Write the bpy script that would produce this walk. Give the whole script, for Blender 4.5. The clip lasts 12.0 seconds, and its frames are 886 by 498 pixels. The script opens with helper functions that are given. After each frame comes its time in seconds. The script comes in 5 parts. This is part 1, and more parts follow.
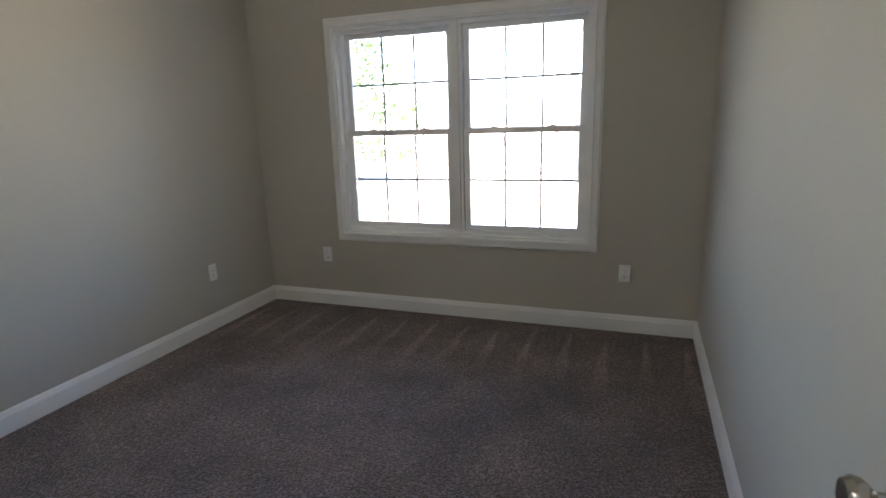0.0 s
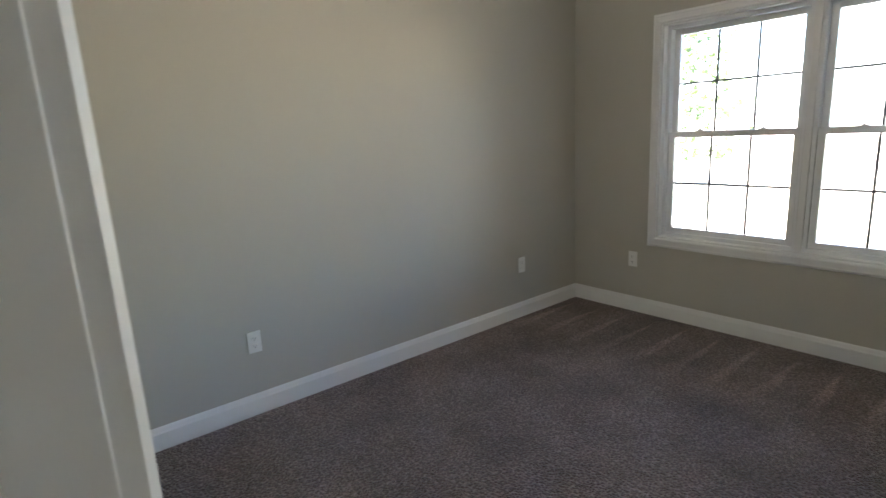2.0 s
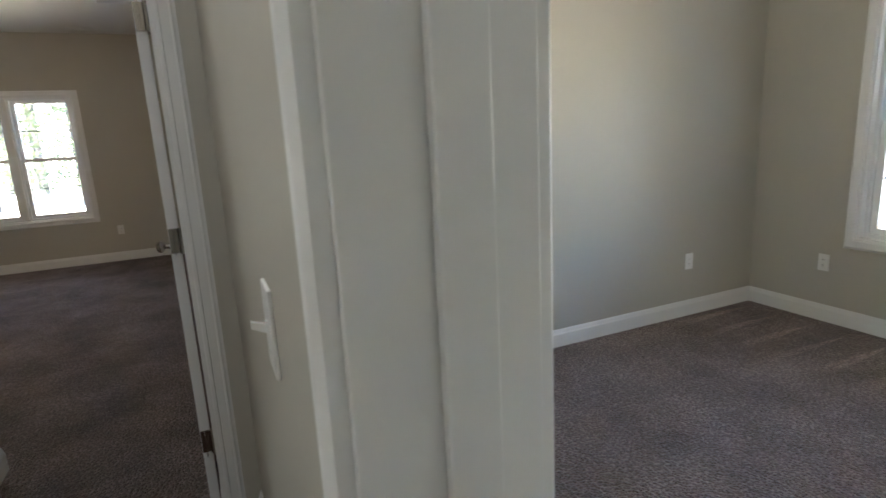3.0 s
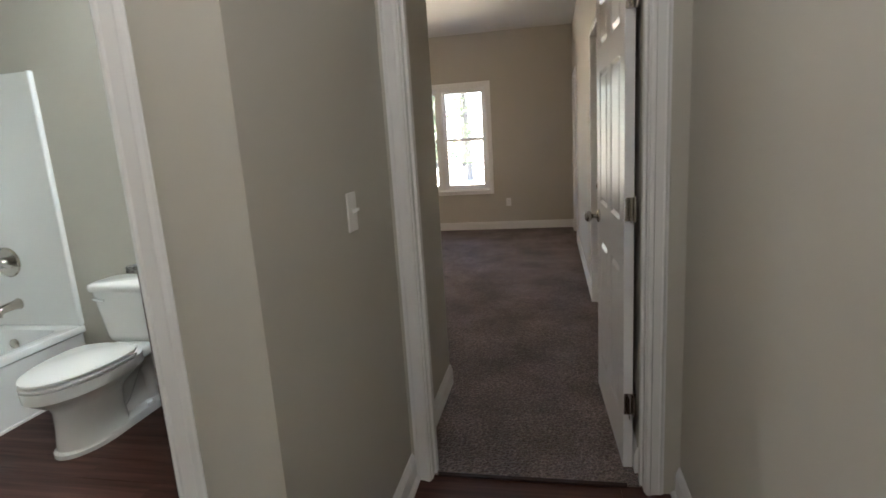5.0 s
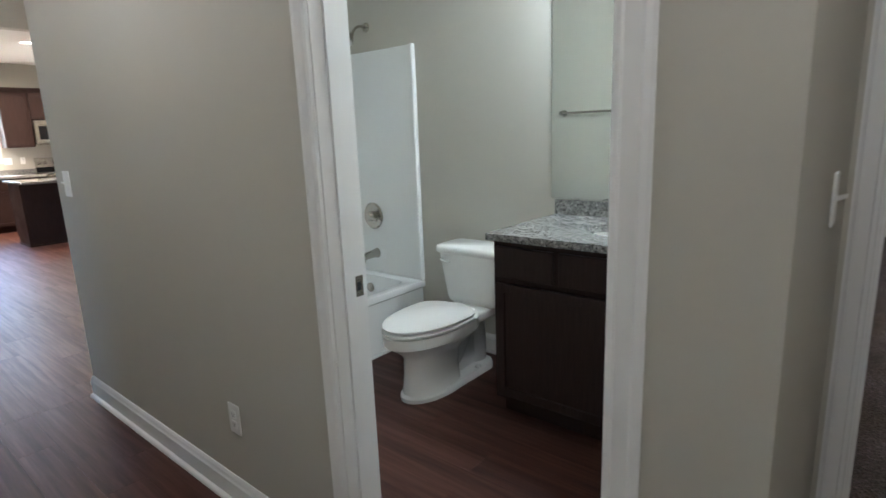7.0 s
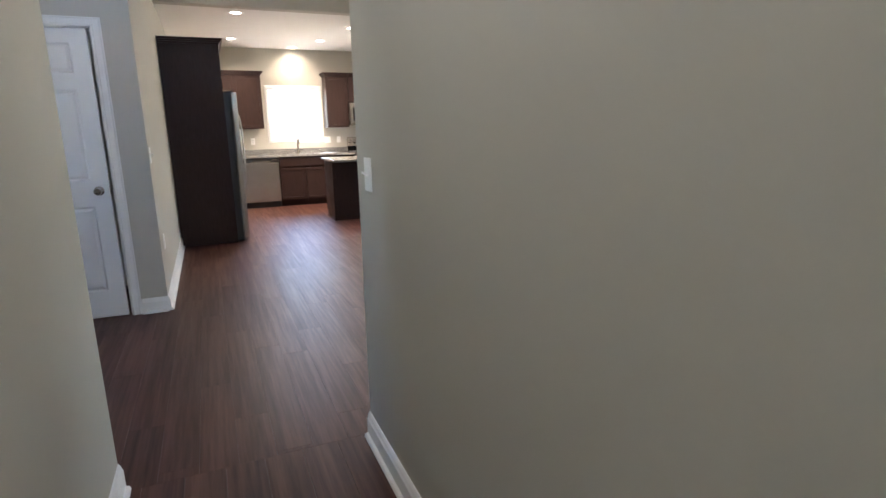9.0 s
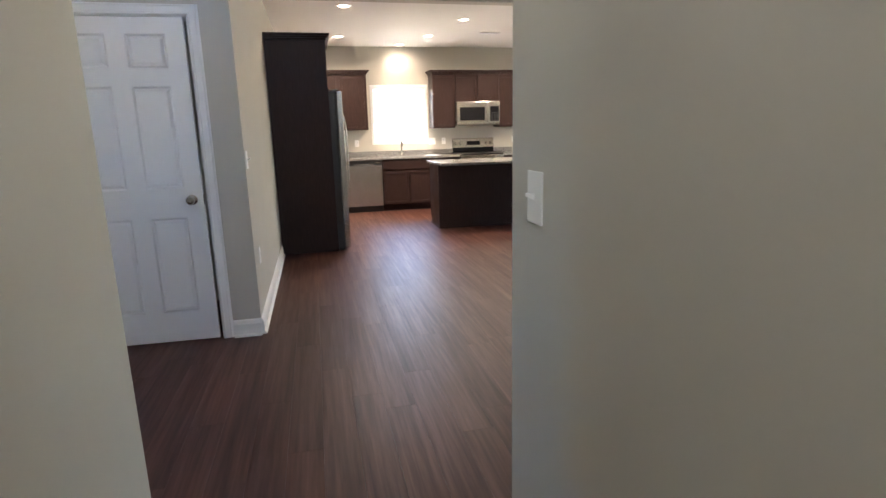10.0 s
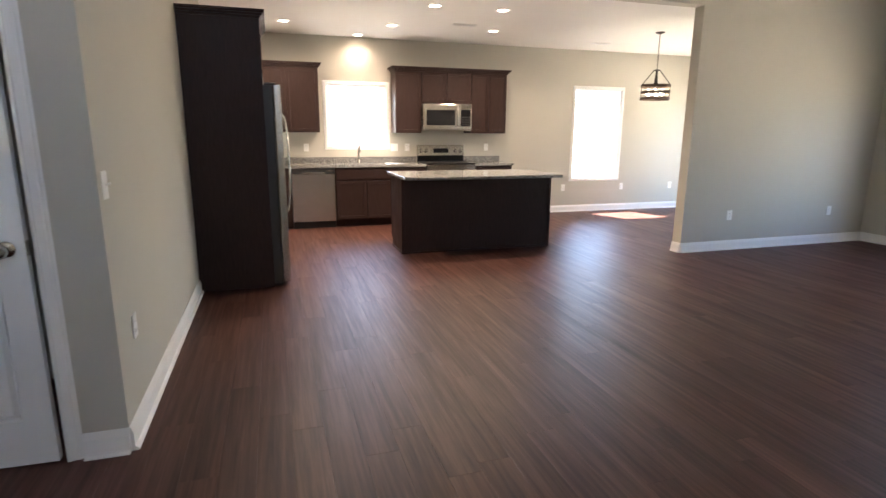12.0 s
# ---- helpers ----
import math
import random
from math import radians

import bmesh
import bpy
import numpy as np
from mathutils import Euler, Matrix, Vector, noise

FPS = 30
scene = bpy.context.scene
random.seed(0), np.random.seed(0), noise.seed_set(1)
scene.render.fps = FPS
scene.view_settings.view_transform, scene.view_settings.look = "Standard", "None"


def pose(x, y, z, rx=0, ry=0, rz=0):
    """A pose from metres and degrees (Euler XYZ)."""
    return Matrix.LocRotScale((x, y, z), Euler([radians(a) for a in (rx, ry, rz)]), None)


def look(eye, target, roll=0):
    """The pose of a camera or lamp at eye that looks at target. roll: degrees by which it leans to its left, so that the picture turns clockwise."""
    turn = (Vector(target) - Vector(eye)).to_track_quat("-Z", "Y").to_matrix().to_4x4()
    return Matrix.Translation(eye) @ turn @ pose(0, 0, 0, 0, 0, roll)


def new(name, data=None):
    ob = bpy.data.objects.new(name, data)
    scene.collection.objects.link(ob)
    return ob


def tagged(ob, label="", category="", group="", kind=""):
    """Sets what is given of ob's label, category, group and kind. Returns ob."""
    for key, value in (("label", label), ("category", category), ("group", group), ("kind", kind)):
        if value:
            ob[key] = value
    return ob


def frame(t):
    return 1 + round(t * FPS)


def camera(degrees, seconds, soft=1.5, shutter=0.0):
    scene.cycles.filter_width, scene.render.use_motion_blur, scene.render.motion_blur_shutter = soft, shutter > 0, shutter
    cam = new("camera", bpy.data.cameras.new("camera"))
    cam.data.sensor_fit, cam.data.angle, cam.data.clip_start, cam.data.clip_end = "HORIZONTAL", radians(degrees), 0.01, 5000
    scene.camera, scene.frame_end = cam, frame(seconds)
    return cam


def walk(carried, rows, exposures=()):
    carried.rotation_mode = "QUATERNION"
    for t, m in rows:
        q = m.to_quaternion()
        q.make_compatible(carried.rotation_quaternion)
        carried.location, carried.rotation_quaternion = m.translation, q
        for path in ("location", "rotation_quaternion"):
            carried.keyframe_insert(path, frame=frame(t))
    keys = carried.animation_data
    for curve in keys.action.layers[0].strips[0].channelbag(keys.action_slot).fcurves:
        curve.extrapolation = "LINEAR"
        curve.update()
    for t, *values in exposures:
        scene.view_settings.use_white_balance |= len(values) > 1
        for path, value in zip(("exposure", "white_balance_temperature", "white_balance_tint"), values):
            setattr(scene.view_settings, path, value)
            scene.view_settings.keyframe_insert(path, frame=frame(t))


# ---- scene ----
cam = camera(78.6, 12.0, shutter=0.18)
PATH = [
    (0, (0.231, 0.659, 1.395), (-0.437, 2.486, 0.932), -1.8),
    (0.5, (0.221, 0.684, 1.423), (-0.719, 2.39, 0.968), -2.6),
    (1, (0.221, 0.677, 1.434), (-0.946, 2.24, 0.99), -2.9),
    (1.5, (0.19, 0.645, 1.438), (-1.164, 2.052, 1.002), -2.9),
    (2, (0.161, 0.596, 1.435), (-1.357, 1.825, 1.004), -3.0),
    (2.5, (0.222, 0.513, 1.398), (-1.452, 1.53, 0.989), -3.1),
    (2.8, (0.208, 0.46, 1.408), (-1.536, 1.344, 0.987), -2.8),
    (3, (0.186, 0.43, 1.395), (-1.605, 1.215, 0.976), -3.0),
    (3.2, (0.165, 0.403, 1.386), (-1.669, 1.089, 0.969), -3.1),
    (3.5, (0.149, 0.352, 1.382), (-1.738, 0.866, 0.963), -3.3),
    (3.7, (0.15, 0.322, 1.38), (-1.771, 0.688, 0.962), -3.8),
    (5.3, (0.17, -0.033, 1.374), (-1.718, -0.553, 0.967), -3.3),
    (5.5, (0.173, -0.079, 1.374), (-1.691, -0.677, 0.962), -3.1),
    (6, (0.174, -0.185, 1.362), (-1.607, -0.992, 0.945), -2.8),
    (6.5, (0.149, -0.313, 1.354), (-1.519, -1.334, 0.934), -2.5),
    (7, (0.072, -0.446, 1.346), (-1.424, -1.705, 0.926), -2.2),
    (7.5, (-0.018, -0.627, 1.341), (-1.332, -2.074, 0.917), -1.7),
    (7.7, (-0.043, -0.716, 1.335), (-1.289, -2.221, 0.908), -1.5),
    (9.5, (-0.295, -1.987, 1.339), (-0.88, -3.849, 0.903), -1.3),
    (10, (-0.298, -2.372, 1.331), (-0.734, -4.279, 0.902), -1.5),
    (10.5, (-0.341, -2.686, 1.351), (-0.69, -4.609, 0.923), -1.2),
    (11, (-0.398, -3.027, 1.374), (-0.744, -4.95, 0.946), -1.2),
    (11.5, (-0.447, -3.33, 1.392), (-0.838, -5.244, 0.962), -0.7),
    (12, (-0.533, -3.590, 1.405), (-1.116, -5.455, 0.978), 0.4),
]
walk(cam, [(t, look(eye, target, roll)) for t, eye, target, roll in PATH], [
    (0.0, 4.00, 5850, 14), (2.0, 4.20, 5950, 11), (2.5, 4.25, 5950, 10), (3.0, 4.60, 5850, 9), (3.5, 4.65, 5950, 9), (5.5, 5.00, 6050, 14), (7.7, 4.55, 5600, 11), (9.5, 4.60, 5950, 12), (11.0, 4.40, 6150, 13), (12.0, 4.35, 6200, 13)])

# ---- world, sun, exposure ----
SUN_DIR = Vector((-0.40, 1.0, -1.80))          # the way the sunlight travels
world = bpy.data.worlds.new("world")
scene.world = world
world.use_nodes = True
_n = world.node_tree.nodes
_sky = _n.new("ShaderNodeTexSky")
_sky.sky_type, _sky.sun_disc = "NISHITA", False
_sky.sun_elevation = math.atan2(1.80, math.hypot(0.40, 1.0))
_sky.sun_rotation = math.atan2(0.40, -1.0)
_n["Background"].inputs[1].default_value = 0.15
world.node_tree.links.new(_sky.outputs[0], _n["Background"].inputs[0])
sun = new("sun", bpy.data.lights.new("sun", "SUN"))
sun.data.energy, sun.data.angle, sun.data.color = 5.0, radians(0.5), (1.0, 0.93, 0.84)
sun.matrix_world = look((0, 0, 20), Vector((0, 0, 20)) + SUN_DIR)


# ---- materials ----
def mat(name, rgb, rough=0.5, metal=0.0, spec=0.5):
    m = bpy.data.materials.new(name)
    m.use_nodes = True
    b = m.node_tree.nodes["Principled BSDF"]
    b.inputs["Base Color"].default_value = (*rgb, 1)
    b.inputs["Roughness"].default_value, b.inputs["Metallic"].default_value = rough, metal
    b.inputs["Specular IOR Level"].default_value = spec
    return m


class Nodes:
    """Short names for the nodes of a material."""

    def __init__(self, m):
        self.t = m.node_tree
        self.b = self.t.nodes["Principled BSDF"]
        self.c = self.t.nodes.new("ShaderNodeTexCoord").outputs["Object"]

    def link(self, a, b):
        self.t.links.new(a, b)

    def scaled(self, s, source=None):
        n = self.t.nodes.new("ShaderNodeMapping")
        n.inputs["Scale"].default_value = s
        self.link(source or self.c, n.inputs[0])
        return n.outputs[0]

    def noise(self, scale, detail=3, vec=None, rough=0.5):
        n = self.t.nodes.new("ShaderNodeTexNoise")
        n.inputs["Scale"].default_value, n.inputs["Detail"].default_value = scale, detail
        n.inputs["Roughness"].default_value = rough
        self.link(vec or self.c, n.inputs["Vector"])
        return n.outputs[0]

    def voronoi(self, scale, vec=None, feature="F1"):
        n = self.t.nodes.new("ShaderNodeTexVoronoi")
        n.inputs["Scale"].default_value, n.feature = scale, feature
        self.link(vec or self.c, n.inputs["Vector"])
        return n.outputs

    def ramp(self, fac, *stops):
        n = self.t.nodes.new("ShaderNodeValToRGB")
        e = n.color_ramp.elements
        while len(e) < len(stops):
            e.new(0.5)
        for el, (p, c) in zip(e, stops):
            el.position, el.color = p, (*c, 1)
        self.link(fac, n.inputs[0])
        return n.outputs[0]

    def mix(self, fac, a, b, blend="MIX"):
        n = self.t.nodes.new("ShaderNodeMix")
        n.data_type, n.blend_type = "RGBA", blend
        for v, k in ((fac, 0), (a, 6), (b, 7)):
            if isinstance(v, (int, float)):
                n.inputs[k].default_value = v
            elif isinstance(v, tuple):
                n.inputs[k].default_value = (*v, 1)
            else:
                self.link(v, n.inputs[k])
        return n.outputs[2]

    def math(self, op, a, b):
        n = self.t.nodes.new("ShaderNodeMath")
        n.operation = op
        for v, k in ((a, 0), (b, 1)):
            if isinstance(v, (int, float)):
                n.inputs[k].default_value = v
            else:
                self.link(v, n.inputs[k])
        return n.outputs[0]

    def bump(self, height, strength, distance=0.01):
        n = self.t.nodes.new("ShaderNodeBump")
        n.inputs["Strength"].default_value, n.inputs["Distance"].default_value = strength, distance
        self.link(height, n.inputs["Height"])
        self.link(n.outputs[0], self.b.inputs["Normal"])

    def colour(self, out):
        self.link(out, self.b.inputs["Base Color"])

    def rough(self, out):
        self.link(out, self.b.inputs["Roughness"])


def paint(name, rgb, rough, bump=0.08, wobble=0.04):
    """Rolled wall paint: orange-peel relief, and a faint cloudiness."""
    m = mat(name, rgb, rough, spec=0.18 if rough > 0.5 else 0.35)
    n = Nodes(m)
    a, b = (tuple(v * (1 + s) for v in rgb) for s in (-wobble, wobble))
    n.colour(n.mix(n.noise(0.9, 4), a, b))
    n.bump(n.noise(260, 2), bump, 0.0015)
    n.rough(n.ramp(n.noise(3, 3), (0.3, (rough - 0.06,) * 3), (0.7, (rough + 0.06,) * 3)))
    return m


M_WALL = paint("greige wall paint", (0.510, 0.490, 0.432), 0.80)
M_CEIL = paint("white ceiling paint", (0.80, 0.79, 0.76), 0.8, 0.2)
M_TRIM = paint("white semi-gloss trim paint", (0.80, 0.80, 0.79), 0.42, 0.03, 0.015)
M_DOOR = paint("white door paint", (0.80, 0.80, 0.80), 0.34, 0.06, 0.015)
M_VINYL = mat("white vinyl", (0.80, 0.81, 0.82), 0.35)
M_PLATE = mat("white plastic plate", (0.82, 0.82, 0.80), 0.3)
# Dark colour that stands in for the shade inside small holes and vents.
M_HOLE_SHADE = mat("dark hole shade", (0.02, 0.02, 0.02), 0.6)
M_MUNTIN = mat("grey muntin bars", (0.13, 0.132, 0.138), 0.5)
M_PORC = mat("white porcelain", (0.83, 0.83, 0.81), 0.08)
M_ACRYL = mat("white acrylic tub", (0.82, 0.83, 0.82), 0.16)
M_NICKEL = mat("brushed nickel", (0.47, 0.44, 0.395), 0.22, 1.0)
M_CHROME = mat("chrome", (0.75, 0.75, 0.75), 0.1, 1.0)
M_BLACK = mat("black glass", (0.010, 0.010, 0.011), 0.22, spec=0.25)
M_BLACKP = mat("black plastic", (0.02, 0.02, 0.02), 0.4)
M_MIRROR = mat("mirror", (0.86, 0.90, 0.88), 0.01, 1.0)
M_GROUND = mat("dry sandy lawn", (0.46, 0.395, 0.28), 0.95)


def steel():
    m = mat("stainless steel", (0.46, 0.435, 0.39), 0.22, 1.0)
    n = Nodes(m)
    s = n.noise(40, 3, n.scaled((1, 1, 40)))
    n.rough(n.ramp(s, (0.3, (0.20,) * 3), (0.7, (0.30,) * 3)))
    n.bump(s, 0.05, 0.001)
    n.b.inputs["Anisotropic"].default_value = 0.6
    n.b.inputs["Anisotropic Rotation"].default_value = 0.25
    return m


M_STEEL = steel()


def glass():
    m = bpy.data.materials.new("window glass")
    m.use_nodes = True
    t = m.node_tree
    t.nodes.remove(t.nodes["Principled BSDF"])
    clear, gloss = t.nodes.new("ShaderNodeBsdfTransparent"), t.nodes.new("ShaderNodeBsdfGlossy")
    clear.inputs[0].default_value = (0.985, 0.992, 0.99, 1)
    gloss.inputs["Roughness"].default_value = 0.02
    mix, fres = t.nodes.new("ShaderNodeMixShader"), t.nodes.new("ShaderNodeFresnel")
    fres.inputs[0].default_value = 1.45
    t.links.new(fres.outputs[0], mix.inputs[0])
    t.links.new(clear.outputs[0], mix.inputs[1])
    t.links.new(gloss.outputs[0], mix.inputs[2])
    t.links.new(mix.outputs[0], t.nodes["Material Output"].inputs[0])
    return m


M_GLASS = glass()


def espresso():
    """Espresso-stained maple: nearly black brown with a faint upright grain."""
    m = mat("espresso stained wood", (0.026, 0.014, 0.012), 0.45, spec=0.17)
    n = Nodes(m)
    g = n.noise(9, 6, n.scaled((14, 14, 1)))
    n.colour(n.ramp(g, (0.3, (0.024, 0.0135, 0.0123)), (0.7, (0.037, 0.0208, 0.0180))))
    n.bump(g, 0.06, 0.002)
    n.rough(n.ramp(n.noise(4, 3), (0.3, (0.40,) * 3), (0.7, (0.55,) * 3)))
    return m


M_WOOD = espresso()


def granite():
    m = mat("speckled grey granite", (0.4, 0.4, 0.39), 0.12)
    n = Nodes(m)
    v = n.voronoi(85)
    w = n.voronoi(170)
    base = n.ramp(v["Color"], (0.2, (0.05, 0.048, 0.045)), (0.38, (0.15, 0.147, 0.138)), (0.6, (0.23, 0.227, 0.215)), (0.85, (0.40, 0.395, 0.375)))
    fine = n.ramp(w["Color"], (0.2, (0.04, 0.04, 0.038)), (0.4, (0.20, 0.20, 0.195)), (0.9, (0.48, 0.48, 0.47)))
    n.colour(n.mix(n.math("MULTIPLY", n.noise(30, 4), 0.9), base, fine))
    return m


M_GRANITE = granite()


def carpet(name, strokes=False):
    """Cut-pile carpet: tufts, a brown and grey heather, and the wedge-shaped strokes that a vacuum cleaner leaves."""
    m = mat(name, (0.2, 0.165, 0.155), 0.95, spec=0.1)
    n = Nodes(m)
    tuft = n.voronoi(85)
    speck = n.math("ADD", n.math("MULTIPLY", n.noise(70, 4, None, 0.75), 0.7), n.math("MULTIPLY", tuft["Distance"], 0.35))
    heather = n.ramp(speck, (0.34, (0.076, 0.055, 0.048)), (0.52, (0.200, 0.151, 0.136)), (0.70, (0.37, 0.29, 0.268)))
    patch = n.ramp(n.noise(2.6, 6, None, 0.6), (0.32, (0.70 if strokes else 0.58,) * 3), (0.68, (1.22 if strokes else 1.34,) * 3))
    colour = n.mix(1.0, heather, patch, "MULTIPLY")
    if strokes:
        pos = n.t.nodes.new("ShaderNodeSeparateXYZ")
        n.link(n.c, pos.inputs[0])
        bent = n.math("ADD", pos.outputs[0], n.math("MULTIPLY", n.noise(2.5, 2), 0.05))
        saw = n.math("PINGPONG", bent, 0.115)
        back = n.math("SUBTRACT", 4.02, pos.outputs[1])
        back = n.math("ADD", back, n.math("MULTIPLY", n.noise(1.7, 2), 0.5))
        wedge = n.math("SUBTRACT", n.math("MULTIPLY", saw, 9.0), n.math("ADD", n.math("MULTIPLY", back, -0.55), 1.05))
        mask = n.math("MULTIPLY", n.ramp(wedge, (0.0, (0.0,) * 3), (0.16, (1.0,) * 3)), n.ramp(back, (0.12, (0.0,) * 3), (0.30, (1.0,) * 3), (0.55, (0.8,) * 3), (0.95, (0.0,) * 3)))
        colour = n.mix(n.math("MULTIPLY", mask, 0.9), colour, n.mix(1.0, colour, (1.9, 1.80, 1.74), "MULTIPLY"))
    n.colour(colour)
    h = n.math("ADD", n.math("MULTIPLY", tuft["Distance"], -1.2), n.noise(60, 4, None, 0.7))
    n.bump(h, 1.0, 0.02)
    n.b.inputs["Sheen Weight"].default_value = 0.2
    n.b.inputs["Sheen Roughness"].default_value = 0.5
    return m


M_CARPET = carpet("taupe cut-pile carpet")
M_CARPET_A = carpet("taupe cut-pile carpet with strokes", True)


def planks(name, source):
    """Dark walnut vinyl planks; each has its own tone, from its object or its island."""
    m = mat(name, (0.1, 0.05, 0.035), 0.3)
    n = Nodes(m)
    if source == "object":
        r = n.t.nodes.new("ShaderNodeObjectInfo").outputs["Random"]
    else:
        r = n.t.nodes.new("ShaderNodeNewGeometry").outputs["Random Per Island"]
    shift = n.t.nodes.new("ShaderNodeCombineXYZ")
    n.link(n.math("MULTIPLY", r, 37.0), shift.inputs[0])
    n.link(n.math("MULTIPLY", r, 11.0), shift.inputs[1])
    pos = n.t.nodes.new("ShaderNodeVectorMath")
    geo = n.t.nodes.new("ShaderNodeNewGeometry")
    n.link(geo.outputs["Position"], pos.inputs[0])
    n.link(shift.outputs[0], pos.inputs[1])
    streak = n.noise(4, 8, n.scaled((9, 0.35, 1), pos.outputs[0]), 0.68)
    broad = n.noise(1.5, 4, n.scaled((5, 0.3, 1), pos.outputs[0]), 0.55)
    g = n.math("ADD", n.math("MULTIPLY", streak, 0.55), n.math("MULTIPLY", broad, 0.45))
    grain = n.ramp(g, (0.32, (0.019, 0.0072, 0.0060)), (0.48, (0.062, 0.0250, 0.0185)), (0.68, (0.128, 0.058, 0.042)))
    tone = n.ramp(r, (0.0, (0.90, 0.89, 0.89)), (1.0, (1.07, 1.06, 1.05)))
    n.colour(n.mix(1.0, grain, tone, "MULTIPLY"))
    fine = n.noise(60, 3, n.scaled((5, 0.3, 1), pos.outputs[0]))
    n.bump(fine, 0.12, 0.001)
    n.b.inputs["Specular IOR Level"].default_value = 0.25
    n.rough(n.ramp(g, (0.3, (0.52,) * 3), (0.7, (0.36,) * 3)))
    return m


M_PLANK = planks("walnut vinyl plank", "object")
M_PLANKS = planks("walnut vinyl planks", "island")


# ---- mesh helpers ----
def mesh_of(bm, name, material):
    me = bpy.data.meshes.new(name)
    bmesh.ops.recalc_face_normals(bm, faces=bm.faces)
    bm.to_mesh(me)
    bm.free()
    me.materials.append(material)
    return me


def part(name, bm, material, parent=None, label="", smooth=False):
    me = mesh_of(bm, name, material)
    if smooth:
        for p in me.polygons:
            p.use_smooth = True
        me.set_sharp_from_angle(angle=radians(40))
    ob = new(name, me)
    ob.parent = parent
    return tagged(ob, label)


def thing(name, label, category, at=(0, 0, 0), rz=0.0, group="", kind=""):
    ob = new(name)
    ob.empty_display_size = 0.1
    ob.matrix_basis = pose(*at, 0, 0, rz)
    return tagged(ob, label, category, group, kind)


def structure(name, bm, material, label="", category="", smooth=False):
    return tagged(part(name, bm, material, None, label, smooth), category=category, kind="structure")


def box(bm, lo, hi, bevel=0.0, segments=2):
    lo, hi = [min(a, b) for a, b in zip(lo, hi)], [max(a, b) for a, b in zip(lo, hi)]
    v = bmesh.ops.create_cube(bm, size=1)["verts"]
    for q in v:
        q.co = [l + (c + 0.5) * (h - l) for c, l, h in zip(q.co, lo, hi)]
    if bevel:
        es = list({e for q in v for e in q.link_edges})
        bmesh.ops.bevel(bm, geom=es, offset=bevel, segments=segments, affect="EDGES", profile=0.5)
    return bm


def boxes(*pairs, bevel=0.0):
    bm = bmesh.new()
    for lo, hi in pairs:
        box(bm, lo, hi, bevel)
    return bm


def lathe(profile, axis="z", at=(0, 0, 0), steps=32, bm=None, squash=(1, 1)):
    """A turned body from pairs of radius and height along the axis."""
    bm = bm or bmesh.new()
    rings = []
    for r, h in profile:
        ring = []
        for i in range(steps):
            a = 2 * math.pi * i / steps
            u, v = r * math.cos(a) * squash[0], r * math.sin(a) * squash[1]
            p = {"z": (u, v, h), "y": (u, h, v), "x": (h, u, v)}[axis]
            ring.append(bm.verts.new(Vector(at) + Vector(p)))
        rings.append(ring)
    for a, b in zip(rings, rings[1:]):
        for i in range(steps):
            bm.faces.new((a[i], a[(i + 1) % steps], b[(i + 1) % steps], b[i]))
    for ring in (rings[0], rings[-1]):
        bm.faces.new(ring)
    return bm


def tube(points, radius, steps=12, bm=None):
    """A round bar along a line of points."""
    bm = bm or bmesh.new()
    pts = [Vector(p) for p in points]
    rings = []
    for i, p in enumerate(pts):
        d = (pts[min(i + 1, len(pts) - 1)] - pts[max(i - 1, 0)]).normalized()
        u = d.orthogonal().normalized() if not rings else (last - d * last.dot(d)).normalized()
        last = u
        w = d.cross(u)
        r = radius[i] if isinstance(radius, (list, tuple)) else radius
        rings.append([bm.verts.new(p + r * (math.cos(a) * u + math.sin(a) * w)) for a in [2 * math.pi * k / steps for k in range(steps)]])
    for a, b in zip(rings, rings[1:]):
        for i in range(steps):
            bm.faces.new((a[i], a[(i + 1) % steps], b[(i + 1) % steps], b[i]))
    for ring in (rings[0], rings[-1]):
        bm.faces.new(ring)
    return bm


def bend(points, n=8):
    """A smooth line through corners: each inner corner is rounded off."""
    pts = [Vector(p) for p in points]
    out = [pts[0]]
    for a, b, c in zip(pts, pts[1:], pts[2:]):
        p, q = a.lerp(b, 0.5) if a != pts[0] else a.lerp(b, 0.35), b.lerp(c, 0.5) if c != pts[-1] else b.lerp(c, 0.65)
        out += [p.lerp(b, t).lerp(b.lerp(q, t), t) for t in [k / n for k in range(n + 1)]]
    return out + [pts[-1]]


def loft(sections, bm=None, cap=True):
    """Skin over rings of equally many points."""
    bm = bm or bmesh.new()
    rings = [[bm.verts.new(p) for p in s] for s in sections]
    k = len(rings[0])
    for a, b in zip(rings, rings[1:]):
        for i in range(k):
            bm.faces.new((a[i], a[(i + 1) % k], b[(i + 1) % k], b[i]))
    if cap:
        bm.faces.new(rings[0])
        bm.faces.new(rings[-1])
    return bm


def prism(outline, a, b, axis="y", bm=None):
    """An outline in two coordinates pushed from a to b along the third."""
    put = {"x": lambda u, v, w: (w, u, v), "y": lambda u, v, w: (u, w, v), "z": lambda u, v, w: (u, v, w)}[axis]
    return loft([[put(u, v, w) for u, v in outline] for w in (a, b)], bm)


# ---- large structure ----
CEIL, HIGH = 2.76, 3.30


